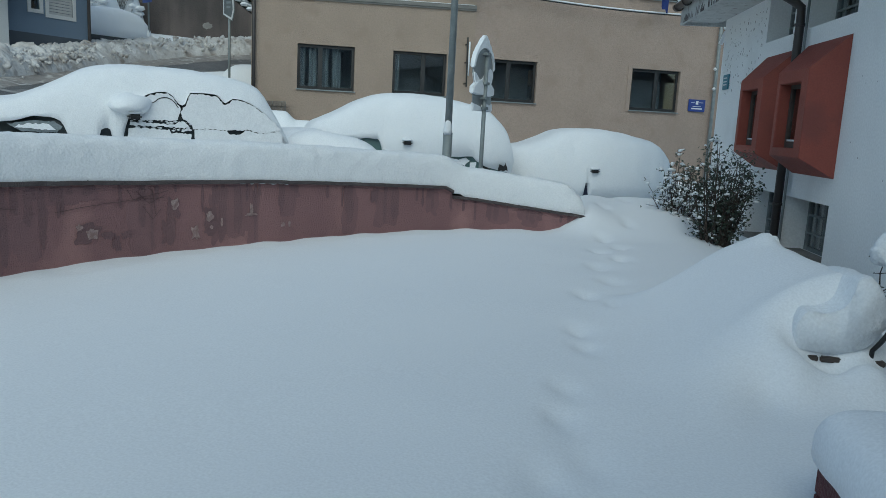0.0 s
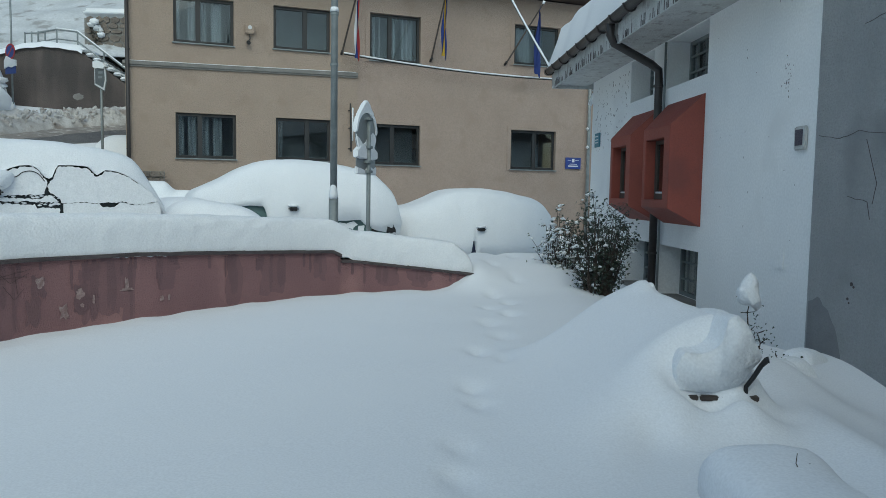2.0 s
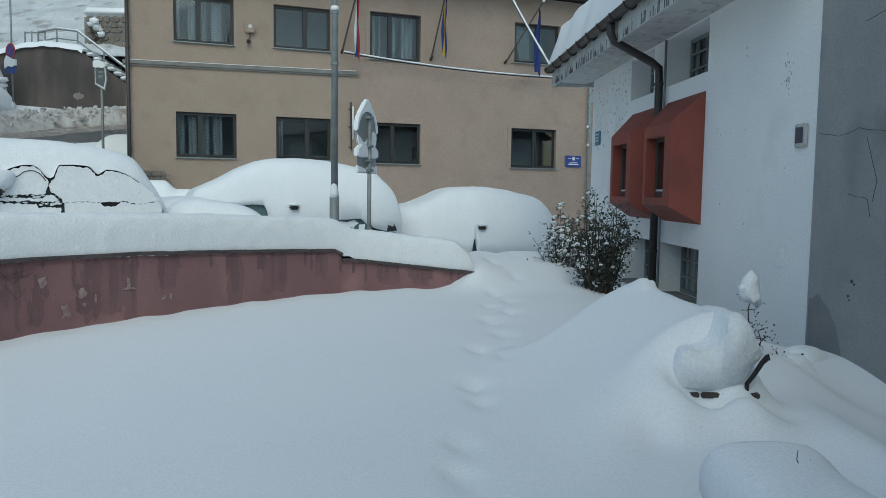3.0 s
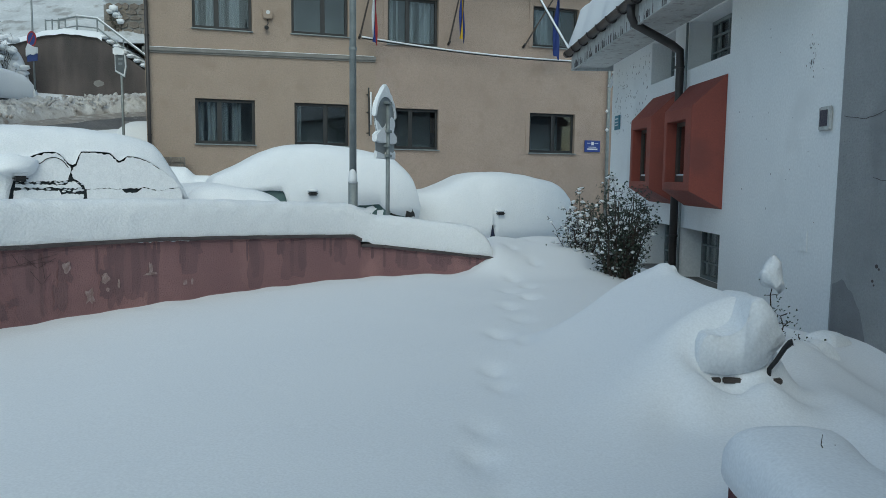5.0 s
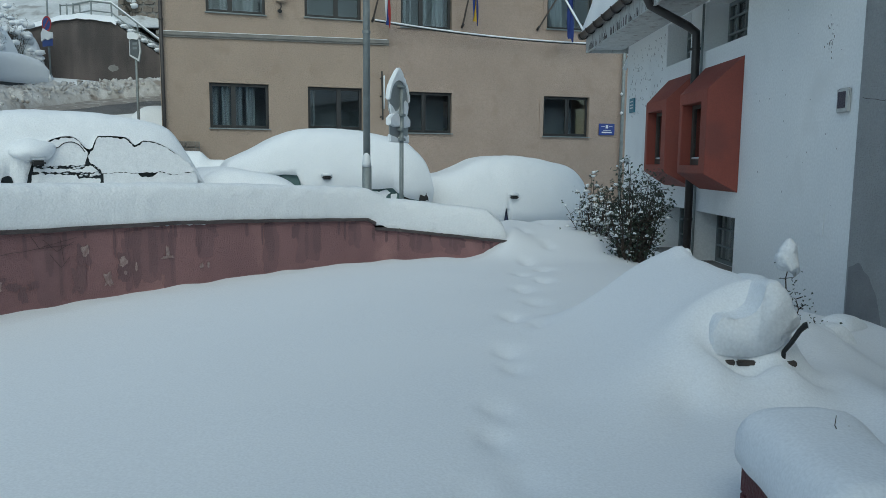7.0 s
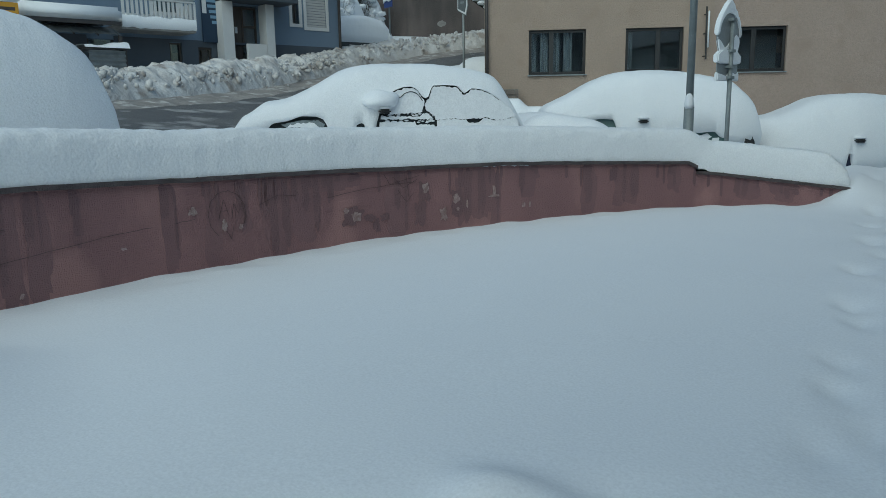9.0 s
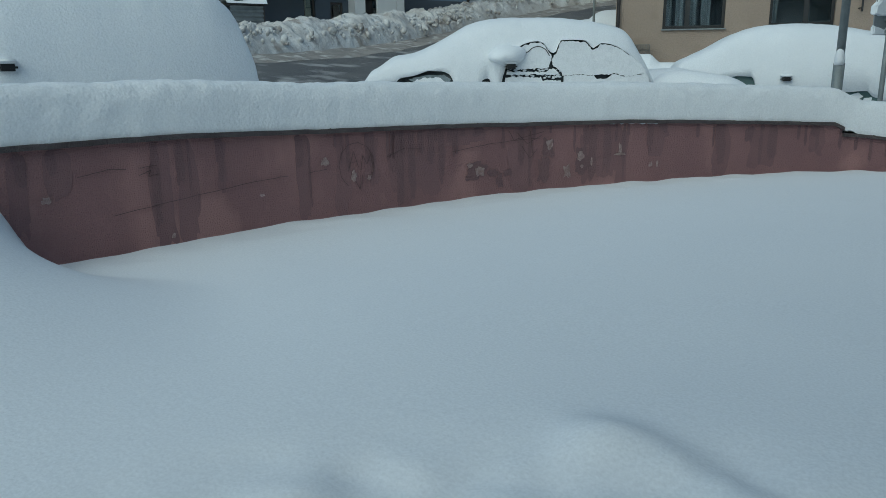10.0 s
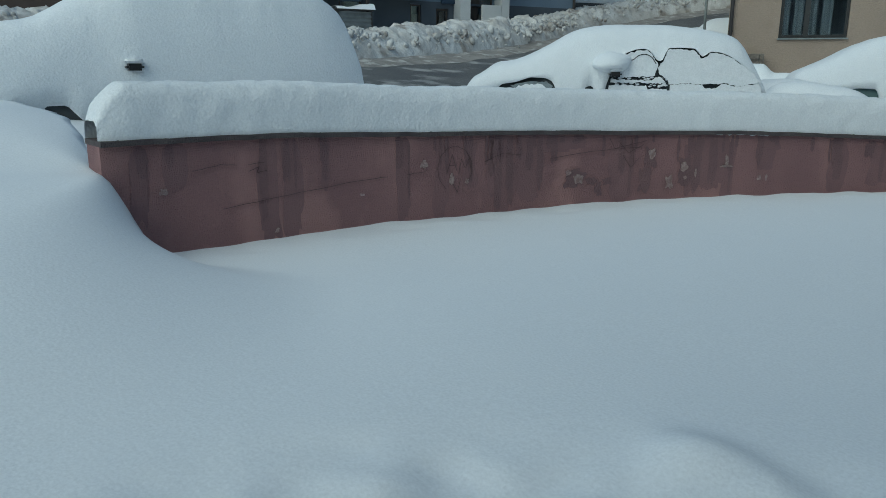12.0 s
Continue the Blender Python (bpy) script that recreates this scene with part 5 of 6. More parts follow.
mound((1.43, 5.2), 80, .16, .10, .10, 1.06, 2.2, "small crest of snow at the bench's end", "snow_crest", 1.2)

planter = thing("planter_box", Matrix.Translation((.92, 1.9, .075)), "dark red timber planter box heaped with snow", "planter")
for k in range(4):
    part("board", boxed(0, .02, 0, .68, .02 + .15 * k, .165 + .15 * k, bevel=.004), REDWOOD, planter)
    part("board", boxed(.42, .44, 0, .68, .02 + .15 * k, .165 + .15 * k, bevel=.004), REDWOOD, planter)
    for y in (.0, .66):
        part("board", boxed(.022, .418, y, y + .02, .02 + .15 * k, .165 + .15 * k, bevel=.004), REDWOOD, planter)
for x in (.024, .366):
    for y in (.024, .606):
        part("post", boxed(x, x + .05, y, y + .05, 0, .6), REDWOOD, planter)
pts = []
for u in np.linspace(0, 1, 34):
    row = []
    for j in range(31):
        a = math.pi * j / 30
        c, s = math.cos(a), math.sin(a)
        e = min(1, u / .12, (1 - u) / .12) ** .5
        x = .215 - .245 * math.copysign(abs(c) ** .42, c) * (.88 + .12 * e)
        y = -.06 + .80 * u
        z = .665 + .19 * abs(s) ** .5 * (.45 + .55 * e) - .75 * max(0, x - .27) ** 1.2
        n = .014 * wob(x * 4, y * 4, 3)
        row.append((x + n + .92, y + 1.9, z + n))
    pts.append(row)
tagged(grid_mesh("snow_mound", pts, SNOW, closed=True), "rounded heap of snow on the planter box", "snow")
tw = tagged(part("twig", tube(bmesh.new(), [(1.118, 2.36, .80), (1.122, 2.35, .845), (1.113, 2.355, .865), (1.118, 2.36, .895)], [.002, .002, .0016, .001], 5), TWIG), "thin dark twig poking from the snow", "twig")
tw2 = tagged(part("twig", tube(bmesh.new(), [(1.165, 2.40, .843), (1.18, 2.40, .848)], .0014, 5), TWIG), "scrap of dark twig lying on the snow", "twig")

def leafy(rnd, bm, p, size, n, big=1.0):
    for _ in range(n):
        q = Vector(p) + Vector((rnd.gauss(0, size), rnd.gauss(0, size), rnd.gauss(0, size)))
        r = Euler((rnd.uniform(-1, 1), rnd.uniform(-1, 1), rnd.uniform(0, 6.28))).to_matrix()
        L, w = big * rnd.uniform(.025, .062), big * rnd.uniform(.010, .021)
        v = [bm.verts.new(q + r @ Vector(o)) for o in ((0, 0, 0), (L * .5, w, .004), (L, 0, -.006), (L * .5, -w, .004))]
        bm.faces.new((v[0], v[1], v[2]))
        bm.faces.new((v[0], v[2], v[3]))

def shrub(name, place, height, spread, stems, leaves, snow, seed, label, lean=0.0):
    rnd = random.Random(seed)
    s = thing(name, Matrix.Translation(place), label, "shrub")
    wood, leaf, white = bmesh.new(), bmesh.new(), bmesh.new()
    for k in range(stems):
        a = rnd.uniform(0, math.tau)
        out = spread * math.sqrt(rnd.random())
        tip = Vector((math.cos(a) * out + lean * rnd.random(), math.sin(a) * out * .7, height * rnd.uniform(.55, 1.0) * (1 - .35 * out / spread)))
        base = Vector((math.cos(a) * .08, math.sin(a) * .08, -.1))
        pts = [base.lerp(tip, u) + Vector((.06 * wob(k, u * 3), .06 * wob(k, u * 3, 4), .12 * math.sin(u * 2) * spread)) for u in np.linspace(0, 1, 7)]
        tube(wood, pts, [.011 * (1 - .75 * i / 6) for i in range(7)], 5)
        for i in range(2, 7):
            for _ in range(2):
                d = Vector((rnd.uniform(-1, 1), rnd.uniform(-1, 1), rnd.uniform(-.2, .8))).normalized() * rnd.uniform(.06, .18) * (1 if height > .7 else .4)
                tube(wood, [pts[i], pts[i] + d * .6, pts[i] + d], [.004, .003, .002], 4)
                leafy(rnd, leaf, pts[i] + d, .035, leaves, 1.0 if height > .7 else .4)
                if rnd.random() < snow * (1.6 if pts[i].x < 0 else .55):
                    r = rnd.uniform(.014, .042)
                    b = bmesh.ops.create_icosphere(white, subdivisions=1, radius=r, matrix=Matrix.Translation(pts[i] + d * .8 + Vector((0, 0, .015))) @ Matrix.Diagonal((1, 1, .55, 1)))
                    for v in b["verts"]:
                        v.co += Vector((rnd.uniform(-1, 1), rnd.uniform(-1, 1), rnd.uniform(-1, 1))) * r * .25
    part("branchwork", wood, TWIG, s, "bare dark stems")["kind"] = "stuff"
    part("foliage", leaf, LEAF, s, "small dark evergreen leaves")["kind"] = "stuff"
    if white.verts:
        part("snow_clump", white, SNOW_CAP, s, "clumps of snow on the twigs", True)["kind"] = "stuff"
    else:
        white.free()
    return s
shrub("evergreen_bush", (1.92, 9.35, .28), 1.55, .38, 62, 4, .12, 3, "dark evergreen bush hung with clumps of snow beside the white wall")
shrub("bare_shrub", (1.58, 10.3, .45), 1.15, .34, 26, 2, 1.2, 8, "low snow-laden shrub beside the evergreen bush")
shrub("rose_stem", (2.12, 5.18, .42), .66, .07, 6, 4, .0, 6, "small leafy stem under a hat of snow")
hat_pts = []
for u in np.linspace(0, 1, 12):
    r = .088 * (math.sin(math.pi * min(1, .2 + u * .8)) ** .5) * (1.05 - .45 * u) * (1 + .3 * wob(u * 3, 4.2))
    hat_pts.append([(2.095 + r * math.cos(a) + .012 * u + .01 * wob(a, u * 3), 5.18 + r * math.sin(a), .95 + .22 * u + .10 * wob(math.cos(a) * 1.4, math.sin(a) * 1.4, u * 2) * (1 - u)) for a in np.linspace(0, math.tau, 17)[:-1]])
tagged(grid_mesh("snow_hat", hat_pts, SNOW_CAP, closed=True), "tall hat of snow on the small stem", "snow")
shrub("dry_stems", (2.33, 5.25, .38), .22, .05, 3, 1, .3, 12, "low dry stems poking through the snow by the wall")
shrub("dry_stems", (2.58, 5.5, .34), .22, .05, 3, 1, .3, 15, "low dry stems poking through the snow by the wall")
for k, (x, y, L, W, H) in enumerate([(2.33, 5.2, .34, .3, .2), (2.55, 5.45, .3, .24, .16), (2.85, 5.9, .4, .3, .14), (2.1, 5.35, .3, .3, .12)]):
    mound((x, y), 20 * k, L, W, H, .44, k * 4.4, "small lump of snow over low plants", "snow_lump")

# ---- the slate-blue house across the road ----
BH = Matrix.Translation((-15.535, 23.115, 0)) @ Matrix.Rotation(radians(70), 4, "Z")
blue_house = thing("blue_house", BH, "slate-blue rendered house with a dark plinth, porch and balcony", "house")
# x runs along the facade (0 at the far corner, negative towards the camera), y into the house
H2 = [(-1.42, -.55, 4.42, 5.58), (-2.0, -1.66, 4.5, 5.62), (-3.0, -2.3, 5.62, 6.3), (-4.42, -3.29, 2.9, 4.95), (-5.45, -5.0, 2.9, 3.6), (-6.37, -5.98, 2.95, 3.71), (-8.75, -8.0, 3.1, 3.8), (-6.8, -6.0, 4.55, 6.2), (-4.5, -3.2, 5.6, 6.6)]
part("wall", holed_wall(-16, 0, 3.72, 8.5, 0, .3, [h for h in H2 if h[2] > 3.9] + [(-4.42, -3.29, 3.7, 4.95)]), BLUEHOUSE, blue_house, "slate-blue rendered wall")
part("plinth", holed_wall(-16, 0, 1.0, 3.716, -.02, .3, [h for h in H2 if h[3] < 3.85] + [(-4.42, -3.29, 2.9, 3.73)]), PLINTH, blue_house, "near-black plinth wall")
part("wall", boxed(-.3, 0, .304, 9, 1.0, 8.5), BLUEHOUSE, blue_house)
part("wall", boxed(-16, -.31, 8.7, 9, 1.0, 8.5), BLUEHOUSE, blue_house)
part("floor_slab", boxed(-15.9, -.32, .31, 8.69, 2.6, 2.8), ROOM, blue_house)
part("roof", boxed(-16.6, .6, -.6, 9.6, 8.5, 8.7), BROWN, blue_house)
part("downpipe", tube(bmesh.new(), [(-.04, -.07, 8.4), (-.04, -.07, 2.6)], .05, 10), PIPE, blue_house)
def shuttered(h, label, shutter=True):
    x0, x1, z0, z1 = h
    w = part("window", holed_wall(x0 - .08, x1 + .08, z0 - .08, z1 + .08, -.03, -.002, [(x0 + .03, x1 - .03, z0 + .03, z1 - .03)]), LIGHTTRIM, blue_house, label)
    if shutter:
        n = 12
        for k in range(n):
            z = z0 + .03 + (z1 - z0 - .06) * k / n
            part("slat", boxed(x0 + .03, x1 - .03, .02, .05, z, z + (z1 - z0 - .06) / n - .012), SHUTTER, w)
    part("pane", boxed(x0, x1, .08, .09, z0, z1), GLASS, w)
    part("room", boxed(x0 - .2, x1 + .2, 1.2, 1.25, z0 - .2, z1 + .2), ROOM, w)
shuttered(H2[0], "pale framed window with a closed roller shutter")
shuttered(H2[1], "narrow pale framed window", False)
shuttered(H2[2], "small pale framed window", False)
shuttered(H2[7], "pale framed balcony window", False)
for h in H2[4:7]:
    w = part("window", holed_wall(h[0] + .003, h[1] - .003, h[2] + .003, h[3] - .003, .05, .1, [(h[0] + .06, h[1] - .06, h[2] + .06, h[3] - .06)]), WOODDARK, blue_house, "small dark basement window")
    part("pane", boxed(h[0] + .05, h[1] - .05, .07, .076, h[2] + .05, h[3] - .05), GLASS, w)
    part("room", boxed(h[0] - .1, h[1] + .1, .9, .95, h[2] - .2, h[3] + .2), SHUTTER if h[0] == -6.37 else ROOM, w)
# porch
porch = part("porch", boxed(-4.82, -4.44, -.5, -.03, 2.4, 5.0, bevel=.01), LIGHTTRIM, blue_house, "pale porch pier")
part("pier", boxed(-3.28, -2.97, -.5, -.03, 2.4, 5.0, bevel=.01), LIGHTTRIM, porch)
part("parapet", boxed(-4.0, -3.29, -.5, -.4, 2.4, 3.74, bevel=.01), LIGHTTRIM, porch)
part("canopy", boxed(-4.85, -2.4, -1.1, 0.0, 5.02, 5.14, bevel=.01), PLINTH, porch, "dark flat canopy")
part("snow", boxed(-4.7, -2.38, -1.15, -.02, 5.145, 5.42, bevel=.1), SNOW_CAP, porch, "thick snow on the canopy", True)
dr = part("door", boxed(-4.4, -3.85, .1, .16, 2.5, 4.93), WOODDARK, blue_house, "dark entrance door")
part("glazing", holed_wall(-3.83, -3.3, 3.7, 4.93, .1, .15, [(-3.77, -3.36, 3.78, 4.28), (-3.77, -3.36, 4.36, 4.86)]), WOODDARK, dr)
part("pane", boxed(-3.79, -3.34, .12, .126, 3.76, 4.88), GLASS, dr)
part("notice", boxed(-4.1, -4.0, .09, .098, 4.1, 4.3), SIGNWHITE, dr, "small white notice")
part("room", boxed(-4.5, -3.2, 1.2, 1.25, 2.4, 5.0), ROOM, dr)
# poster board: dark board with plain pale shapes and bars
board = tagged(part("poster_board", boxed(-5.3, -4.6, -.12, -.06, 3.75, 5.4, bevel=.01), BOARDBLUE), "dark blue painted board with pale lettering on the house wall", "board")
board.matrix_world = BH
for z, a, b in [(5.12, -5.1, -4.66), (4.96, -5.12, -4.66), (4.80, -5.1, -4.66), (4.64, -5.06, -4.7), (4.48, -5.02, -4.72), (4.32, -4.98, -4.74)]:
    part("lettering", boxed(a, b, -.126, -.121, z, z + .09), BOARDTEXT, board)
part("pale_shape", boxed(-5.28, -5.14, -.127, -.121, 4.62, 5.2, bevel=.002), LIGHTTRIM, board)
# balcony
bal = part("balcony", boxed(-8.17, -6.0, -1.1, 0.0, 3.9, 4.04), CONC, blue_house, "concrete balcony with snowy railing")
for x in np.arange(-8.12, -6.02, .13):
    part("baluster", boxed(x, x + .07, -1.1, -1.07, 4.045, 4.72), LIGHTTRIM, bal)
for y in np.arange(-1.0, -.05, .13):
    part("baluster", boxed(-6.05, -6.02, y, y + .07, 4.045, 4.72), LIGHTTRIM, bal)
part("handrail", boxed(-8.17, -5.99, -1.13, -1.04, 4.725, 4.77), LIGHTTRIM, bal)
part("snow", boxed(-8.17, -5.98, -1.17, -1.0, 4.77, 4.90, bevel=.05), SNOW_CAP, bal, "snow along the handrail", True)
part("snow", boxed(-8.12, -6.06, -1.05, -.05, 4.045, 4.35, bevel=.06), SNOW_CAP, bal, "snow lying on the balcony", True)
pts = []
for x in np.linspace(-8.16, -6.0, 60):
    lo = 3.95 + .05 * wob(x * 4, 2.0)
    hi = 4.28 + .06 * wob(x * 3, 7.0)
    pts.append([(x, -1.105, lo), (x, -1.15 - .02 * wob(x * 5, 3), lo + .05), (x, -1.16, (lo + hi) / 2), (x, -1.14, hi - .03), (x, -1.105, hi)])
grid_mesh("snow", pts, SNOW_CAP, bal, "ragged snow plastered on the balcony front")
part("balcony", boxed(-1.1, .1, -.7, 0.0, 6.1, 6.25), CONC, blue_house)
part("balcony_front", boxed(-1.1, .1, -.74, -.7, 6.1, 6.9), LIGHTTRIM, blue_house)
# lean-to roof, shed of corrugated tin, amber board
lean = thing("lean_to", BH, "corrugated tin lean-to with arched roof sheets under thick snow", "lean-to")
part("snow", boxed(-10.95, -8.4, -1.9, -.1, 4.0, 4.36, bevel=.1), SNOW_CAP, lean, "deep snow on the lean-to", True)
def arch(x, v):
    return (x, -1.75 + 1.6 * v, 3.5 + .46 * math.sin(math.pi * (.12 + .5 * v)) + .008 * math.sin(x * 26))
grid_mesh("sheet", [[arch(x, v) for v in np.linspace(0, 1, 12)] for x in np.linspace(-10.9, -8.45, 110)], TIN, lean, "arched translucent roofing sheet")
for x in (-10.85, -10.25, -9.65, -9.05, -8.5):
    part("rib", tube(bmesh.new(), [(p[0], p[1] - .02, p[2] - .03) for p in (arch(x, v) for v in np.linspace(0, 1, 9))], .025, 6), PIPE, lean)
for x in (-10.85, -8.5):
    part("post", boxed(x - .04, x + .04, -1.82, -1.74, 1.5, 3.64), PIPE, lean)
part("beam", boxed(-10.9, -8.45, -1.84, -1.76, 3.9, 4.0), PIPE, lean)
shed = thing("tin_shed", BH, "small corrugated tin bin shelter with snow on top", "shed")
pts = [[(x, -1.95 + .02 * math.sin(z * 52), z) for z in np.linspace(1.6, 3.24, 120)] for x in (-9.4, -8.46)]
grid_mesh("front", pts, TIN, shed, "horizontally corrugated tin front")
part("side", boxed(-8.47, -8.42, -1.95, -.9, 1.6, 3.26), PIPE, shed)
part("top", boxed(-9.5, -8.38, -2.0, -.9, 3.27, 3.3), PIPE, shed)
pts = [[(x, -2.05 + 1.1 * v, 3.30 + (.09 + .05 * wob(x * 4, 3) + .09 * float(smooth01(-9.0, -8.6, x))) * max(0, 1 - abs(2 * v - 1) ** 4) ** .5) for v in np.linspace(0, 1, 13)] for x in np.linspace(-9.5, -8.36, 30)]
grid_mesh("snow", pts, SNOW_CAP, shed, "uneven snow on the shelter")
amber = tagged(part("amber_board", boxed(-11.9, -10.96, -2.1, -2.05, 3.86, 4.25, bevel=.01), SIGNYELLOW), "amber advertising board with dark lettering", "board")
amber.matrix_world = BH
for z, a, b in [(4.06, -11.4, -11.04), (3.92, -11.4, -11.02)]:
    part("lettering", boxed(a, b, -2.106, -2.101, z, z + .08), WOODDARK, amber)
part("snow", boxed(-11.9, -10.92, -2.15, -2.0, 4.26, 4.35, bevel=.04), SNOW_CAP, amber, "snow on the board", True)

# dark house edge beyond the tall car
brown = thing("brown_house", Matrix.Translation((-20.5, 4.5, 0)) @ Matrix.Rotation(radians(75), 4, "Z"), "dark brown house front far behind the parked car", "house")
part("wall", boxed(-6, 3.2, 0, 5, .5, 7.5), PLINTH, brown)
part("cladding", boxed(-6, 3.2, -.06, -.004, 3.0, 5.2), BROWN, brown, "brown cladding band")
part("pilaster", boxed(.2, .45, -.12, -.062, 2.0, 6.0), LIGHTTRIM, brown)

# ---- retaining wall, stairs and slope at the top of the road ----
RW = Matrix.Translation((-18.65, 32.6, 0)) @ Matrix.Rotation(radians(2), 4, "Z")
ret = thing("retaining_wall", RW, "dark stained concrete retaining wall with snow on top", "wall", kind="structure")
out = [(-14, 3.5), (-14, 7.1), (-2, 7.1), (-.8, 7.28), (.05, 7.54), (1.0, 7.68), (2.53, 7.54), (3.29, 7.0), (4.25, 6.33), (5.5, 5.45), (7, 4.4), (7, 3.5)]
part("wall", prism(bmesh.new(), out, (0, .5)), DARKCONC, ret, "dark blackened concrete")
part("chip", prism(bmesh.new(), [(2.5 + .22 * math.cos(a) * (1 + .6 * wob(a * 3, 2)), 5.55 + .15 * math.sin(a) * (1 + .7 * wob(a * 3, 5))) for a in np.linspace(0, math.tau, 15)[:-1]], (-.01, -.004)), CONC, ret, "pale patch")
RIM = out[1:10]
pts = []
for u in np.linspace(-14, 2.75, 90):
    zt = interp(RIM, u)
    pts.append([(u, -.14 + 1.0 * v, zt - .04 * (v == 0) + .30 * math.sin(math.pi * (.1 + .5 * v)) ** .6 * (v > 0) + .05 * wob(u, v, 0, 2)) for v in np.linspace(0, 1, 7)])
grid_mesh("snow", pts, SNOW_CAP, ret, "cushion of snow along the wall's top")
stair = thing("stairway", RW, "concrete stairway climbing beside the retaining wall, snow on its steps", "stairs")
for k in range(13):
    x = 2.6 + .29 * k
    z = 7.46 - .2 * k
    part("step", boxed(x, x + .31, .52, 1.6, 3.4, z), CONC, stair)
    part("snow", boxed(x - .02, x + .30, -.05, 1.6, z + .02, z + .17, bevel=.05), SNOW_CAP, stair, "snow on the step", True)
rail = thing("stair_railing", RW, "grey steel tube railing down the stairway", "railing")
top = [(.79, .1, 8.27), (1.59, .1, 8.42), (2.48, .1, 8.33), (4.26, .1, 6.99), (5.6, .1, 5.98)]
part("handrail", tube(bmesh.new(), top, .04, 8), STEEL, rail)
part("midrail", tube(bmesh.new(), [(x, y, z - .40) for x, y, z in top], .032, 8), STEEL, rail)
part("snow", tube(bmesh.new(), [(x, y, z + .05) for x, y, z in top[1:]], .035, 6), SNOW_CAP, rail, "snow lying on the handrail", True)
for x, z in [(.79, 8.27), (1.59, 8.42), (2.48, 8.33), (3.6, 7.48), (4.9, 6.5)]:
    part("post", tube(bmesh.new(), [(x, .1, z), (x, .1, z - .85)], .036, 8), STEEL, rail)
rail2 = thing("upper_railing", RW, "short grey railing on the snowy slope", "railing")
for x in (-.5, -.2, .1, .4):
    part("post", tube(bmesh.new(), [(x, 1.5, 8.6 + .1 * x), (x, 1.5, 7.4)], .035, 8), STEEL, rail2)
part("bar", tube(bmesh.new(), [(-.5, 1.5, 8.5), (.4, 1.5, 8.55)], .03, 8), STEEL, rail2)
# rubble wall of irregular stones above the stairs
rub = thing("rubble_wall", RW @ Matrix.Translation((0, 2.6, 0)), "rubble stone wall with pale mortar above the stairs", "wall", kind="structure")
part("mortar", boxed(1.65, 8, .05, .5, 6.0, 9.5), CONC, rub, "grey mortar bed")
rnd = random.Random(9)
zrow = 6.3
while zrow < 9.35:
    h = rnd.uniform(.24, .36)
    x = 1.65 + rnd.uniform(0, .15)
    while x < 7.6:
        w = rnd.uniform(.28, .58)
        o = [(x + w / 2 + (w / 2 - .008) * math.cos(a) * (1 + .12 * rnd.uniform(-1, 1)), zrow + h / 2 + (h / 2 - .006) * math.sin(a) * (1 + .14 * rnd.uniform(-1, 1)) + .06 * (rnd.random() - .5)) for a in np.linspace(.4, math.tau + .4, 7)[:-1]]
        part("stone", prism(bmesh.new(), o, (rnd.uniform(-.03, .02), .06)), STONE, rub)
        x += w
    zrow += h
part("snow", boxed(1.6, 8, -.1, .9, 9.52, 9.95, bevel=.15), SNOW_CAP, rub, "snow on the rubble wall", True)
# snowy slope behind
# the slope's snow colour is dimmed against the strong light it catches
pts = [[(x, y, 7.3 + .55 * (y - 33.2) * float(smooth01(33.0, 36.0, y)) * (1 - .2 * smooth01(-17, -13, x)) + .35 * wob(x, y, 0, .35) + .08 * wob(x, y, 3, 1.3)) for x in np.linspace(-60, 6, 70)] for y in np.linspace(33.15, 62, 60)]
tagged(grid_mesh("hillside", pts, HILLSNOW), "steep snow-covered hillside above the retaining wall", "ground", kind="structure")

# snow-laden scrub left of the retaining wall
for k, (x, y, z, h, s, st) in enumerate([(-19.9, 29.6, 5.3, 2.4, .9, 30), (-19.7, 31.2, 5.6, 2.8, .8, 34), (-19.0, 31.6, 5.0, 1.5, .5, 20), (-16.4, 35.3, 8.6, 1.1, .45, 14), (-24.5, 32.5, 6, 2.6, 1.4, 30)]):
    sh = shrub("snowy_thicket", (x, y, z - .3), h, s, st, 3, 0, 30 + k, "dark leafless thicket half buried in snow")
    rr = random.Random(k)
    bm = bmesh.new()
    for _ in range(int(st * .6)):
        a, o = rr.uniform(0, math.tau), s * math.sqrt(rr.random())
        r = rr.uniform(.08, .2)
        b = bmesh.ops.create_icosphere(bm, subdivisions=2, radius=r, matrix=Matrix.Translation((math.cos(a) * o, math.sin(a) * o * .7, h * rr.uniform(.25, .95))) @ Matrix.Diagonal((1.2, 1.2, .75, 1)))
        for v in b["verts"]:
            v.co += Vector((wob(v.co.x, v.co.y, v.co.z, 7), wob(v.co.y, v.co.z, v.co.x, 7), wob(v.co.z, v.co.x, v.co.y, 7))) * r * .5
    part("snow_load", bm, SNOW_CAP, sh, "heavy clumps of snow", True)["kind"] = "stuff"

for k, (x, y, z, L, W, H) in enumerate([(-20.2, 30.2, 4.6, 2.6, 2.0, 2.6), (-19.6, 31.9, 4.8, 1.6, 1.4, 2.2), (-21.6, 31.2, 5.0, 3.0, 2.0, 3.2), (-19.3, 29.3, 4.3, 1.5, 1.2, 1.2)]):
    mound((x, y), 25 * k, L, W, H, z, 5.5 * k + 1, "lumpy snow-smothered scrub beside the road", "snowy_scrub", .8)

mound((-9.75, 22.6), 62, 5.0, 2.6, .85, 2.2, 31.0, "smooth bank of snow by the corner of the beige building")

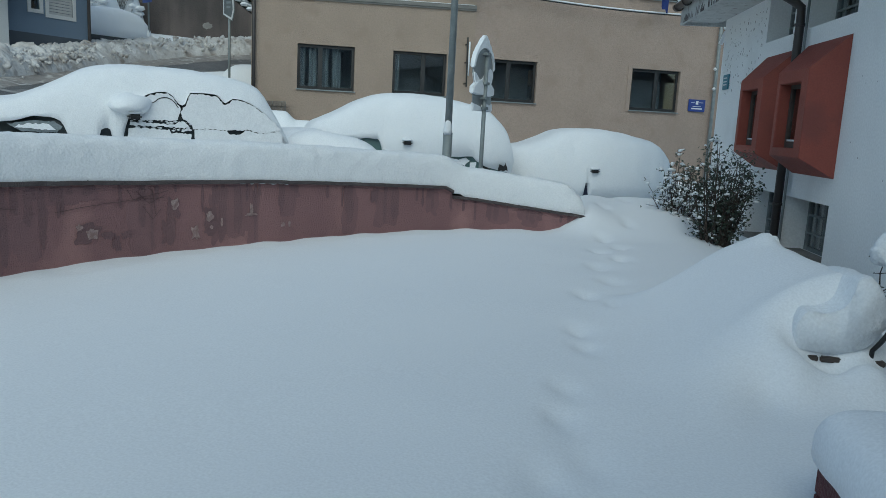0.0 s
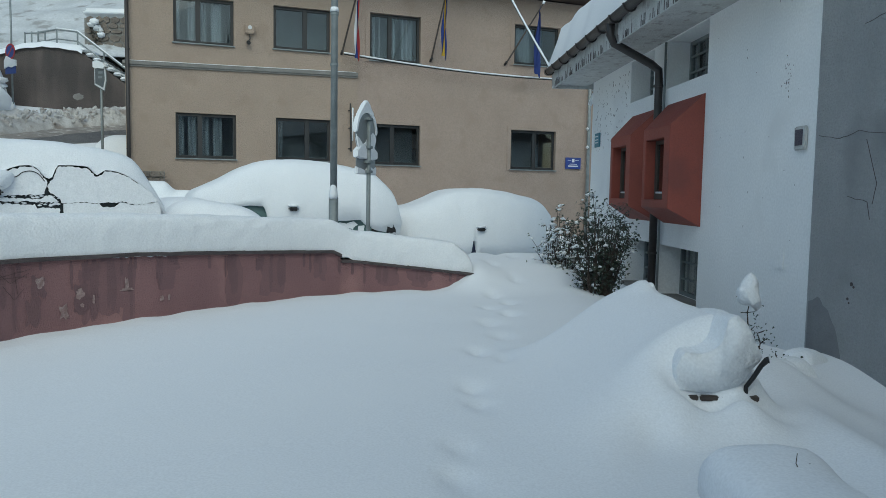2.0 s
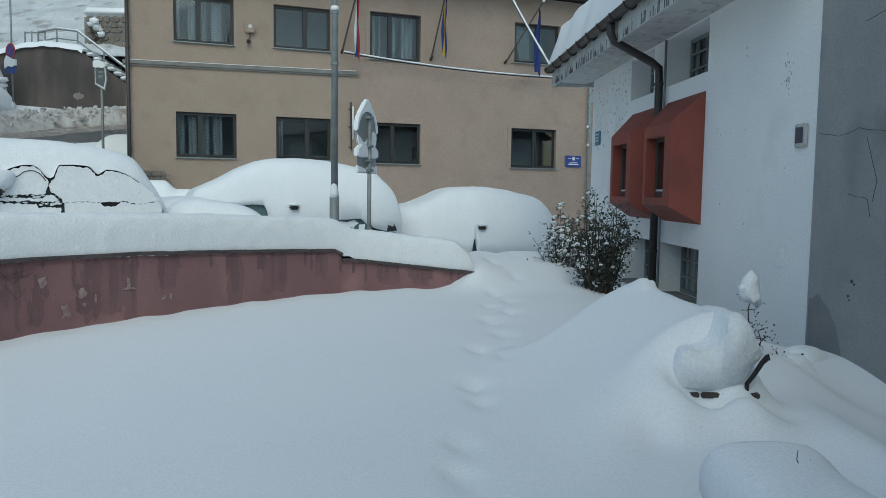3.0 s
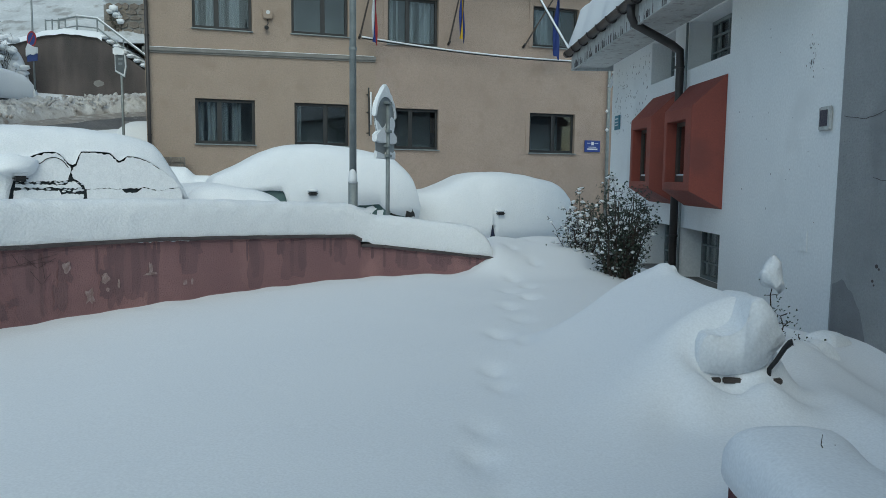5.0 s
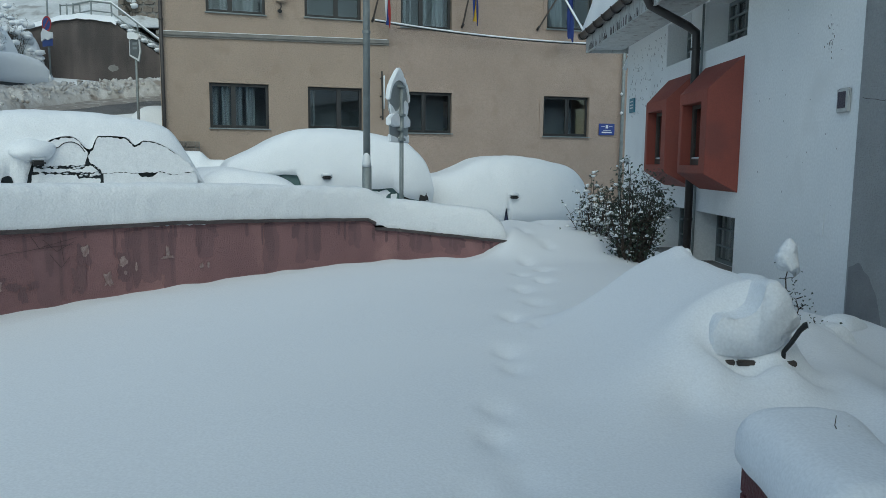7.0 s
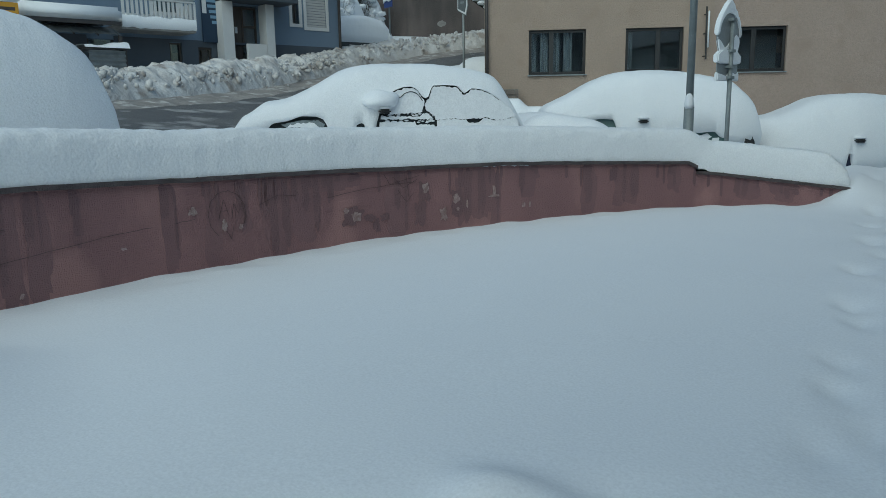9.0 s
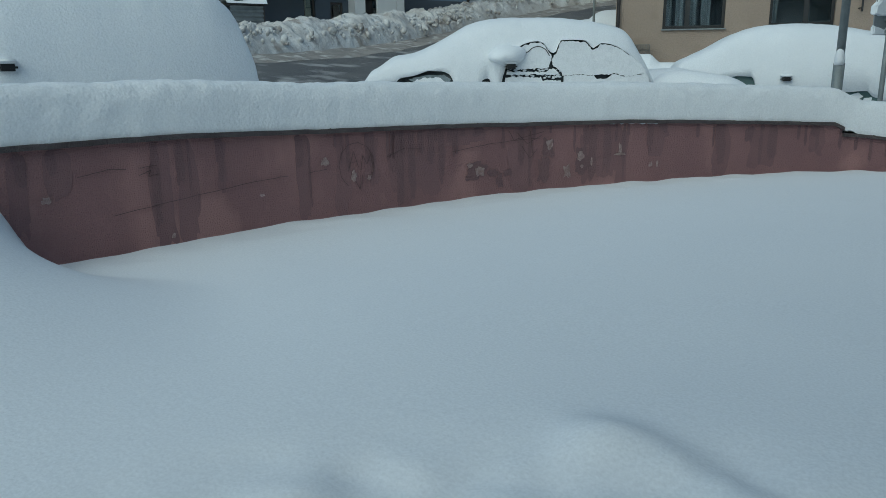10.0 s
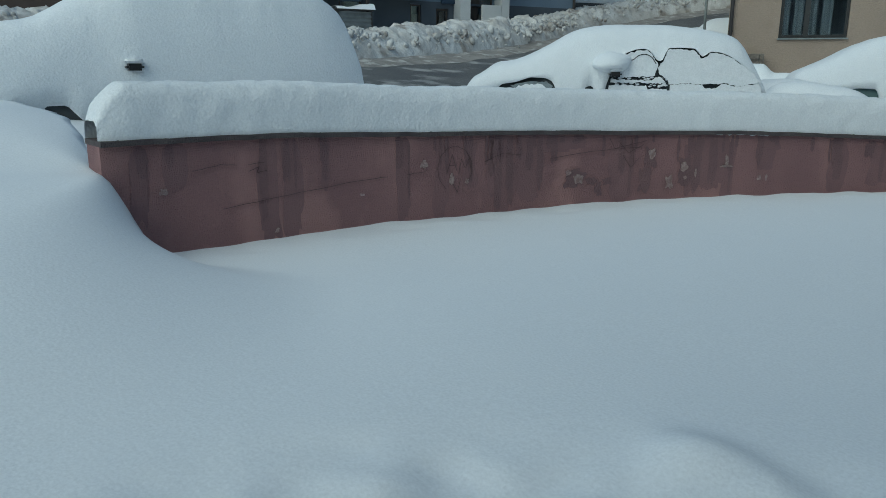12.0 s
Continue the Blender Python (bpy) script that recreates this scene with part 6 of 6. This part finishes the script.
# buried car up the road
car((-17.6, 27.4), 62, 4.0, 1.7, [(-2.0, 4.3), (-1.8, 4.9), (-1.0, 5.15), (-.4, 5.5), (.6, 5.58), (1.5, 5.4), (1.9, 4.8), (2.0, 4.3)], [(-2, 4.4), (-1.5, 4.4), (-1.4, 4.6), (-.9, 4.6), (-.8, 4.4), (2, 4.4)], .3, PAINT_DARK, "distant car buried in snow at the roadside", 21.0)

def post_sign(place, g, top, faces, label, turn=0, name="road_sign"):
    s = thing(name, Matrix.Translation((*place, g)) @ Matrix.Rotation(radians(turn), 4, "Z"), label, "road sign")
    part("post", tube(bmesh.new(), [(0, 0, -.2), (0, 0, top - g)], .035, 10), STEEL, s, smooth=True)
    for f in faces:
        f(s)
    return s
def no_parking(s):
    z = 2.45
    d = part("disc", tube(bmesh.new(), [(0, -.06, z), (0, -.045, z)], .3, 28), SIGNRED, s, "red rim of the round sign")
    part("field", tube(bmesh.new(), [(0, -.064, z), (0, -.061, z)], .23, 28), SIGNBLUE, d)
    part("slash", prism(bmesh.new(), [(-.19, z - .15), (-.15, z - .19), (.19, z + .15), (.15, z + .19)], (-.068, -.065)), SIGNRED, d)
    part("plate", boxed(-.33, .33, -.06, -.045, 1.62, 2.1, bevel=.004), SIGNBLUE, s, "blue plate half covered by snow")
    part("snow", prism(bmesh.new(), [(-.34, 1.82), (-.34, 2.12), (-.2, 2.3), (.1, 2.16), (.34, 2.12), (.34, 1.9), (.1, 1.84), (-.1, 1.9)], (-.1, -.03)), SNOW_CAP, s, "snow on the plate")
    part("snow", tube(bmesh.new(), [(0, -.01, .2), (0, -.02, .4), (0, -.02, .6)], [.07, .07, .01], 8), SNOW_CAP, s, "snow stuck to the post", True)
def arrow_plate(s):
    z, k = 2.92, .72
    o = [(x * k, q) for x, q in [(-.24, z - .30), (.2, z - .46), (.3, z - .2), (.26, z + .12), (-.24, z + .26)]]
    part("plate", prism(bmesh.new(), o, (-.06, -.045)), SIGNWHITE, s, "pale direction plate edged in dark")
    part("rim", prism(bmesh.new(), [(x * 1.10, z - .1 + (q - z + .1) * 1.08) for x, q in o], (-.043, -.035)), TIN, s)
    part("panel", prism(bmesh.new(), [(x * k, q) for x, q in [(-.2, z - .27), (.17, z - .39), (.25, z - .18), (.22, z + .1), (-.2, z + .18)]], (-.066, -.061)), TIN, s)
    for a, b, q in [(-.06, .16, z - .02), (-.06, .14, z - .14)]:
        part("lettering", boxed(a * k, b * k, -.071, -.067, q, q + .06), SIGNBACK, s)
    part("snow", prism(bmesh.new(), [(x * k, q) for x, q in [(-.27, z + .16), (-.27, z + .30), (-.1, z + .33), (.2, z + .26), (.3, z + .16), (.2, z + .1), (-.08, z + .13), (-.17, z + .12)]], (-.1, -.02)), SNOW_CAP, s, "snow on the plate")
post_sign((-16.62, 28.6), 4.25, 9.4, [no_parking], "no-parking road sign with a blue plate on a tall post", -28)
post_sign((-9.25, 20.06), 1.75, 5.0, [arrow_plate], "pale direction sign with dark lettering under snow", -20)
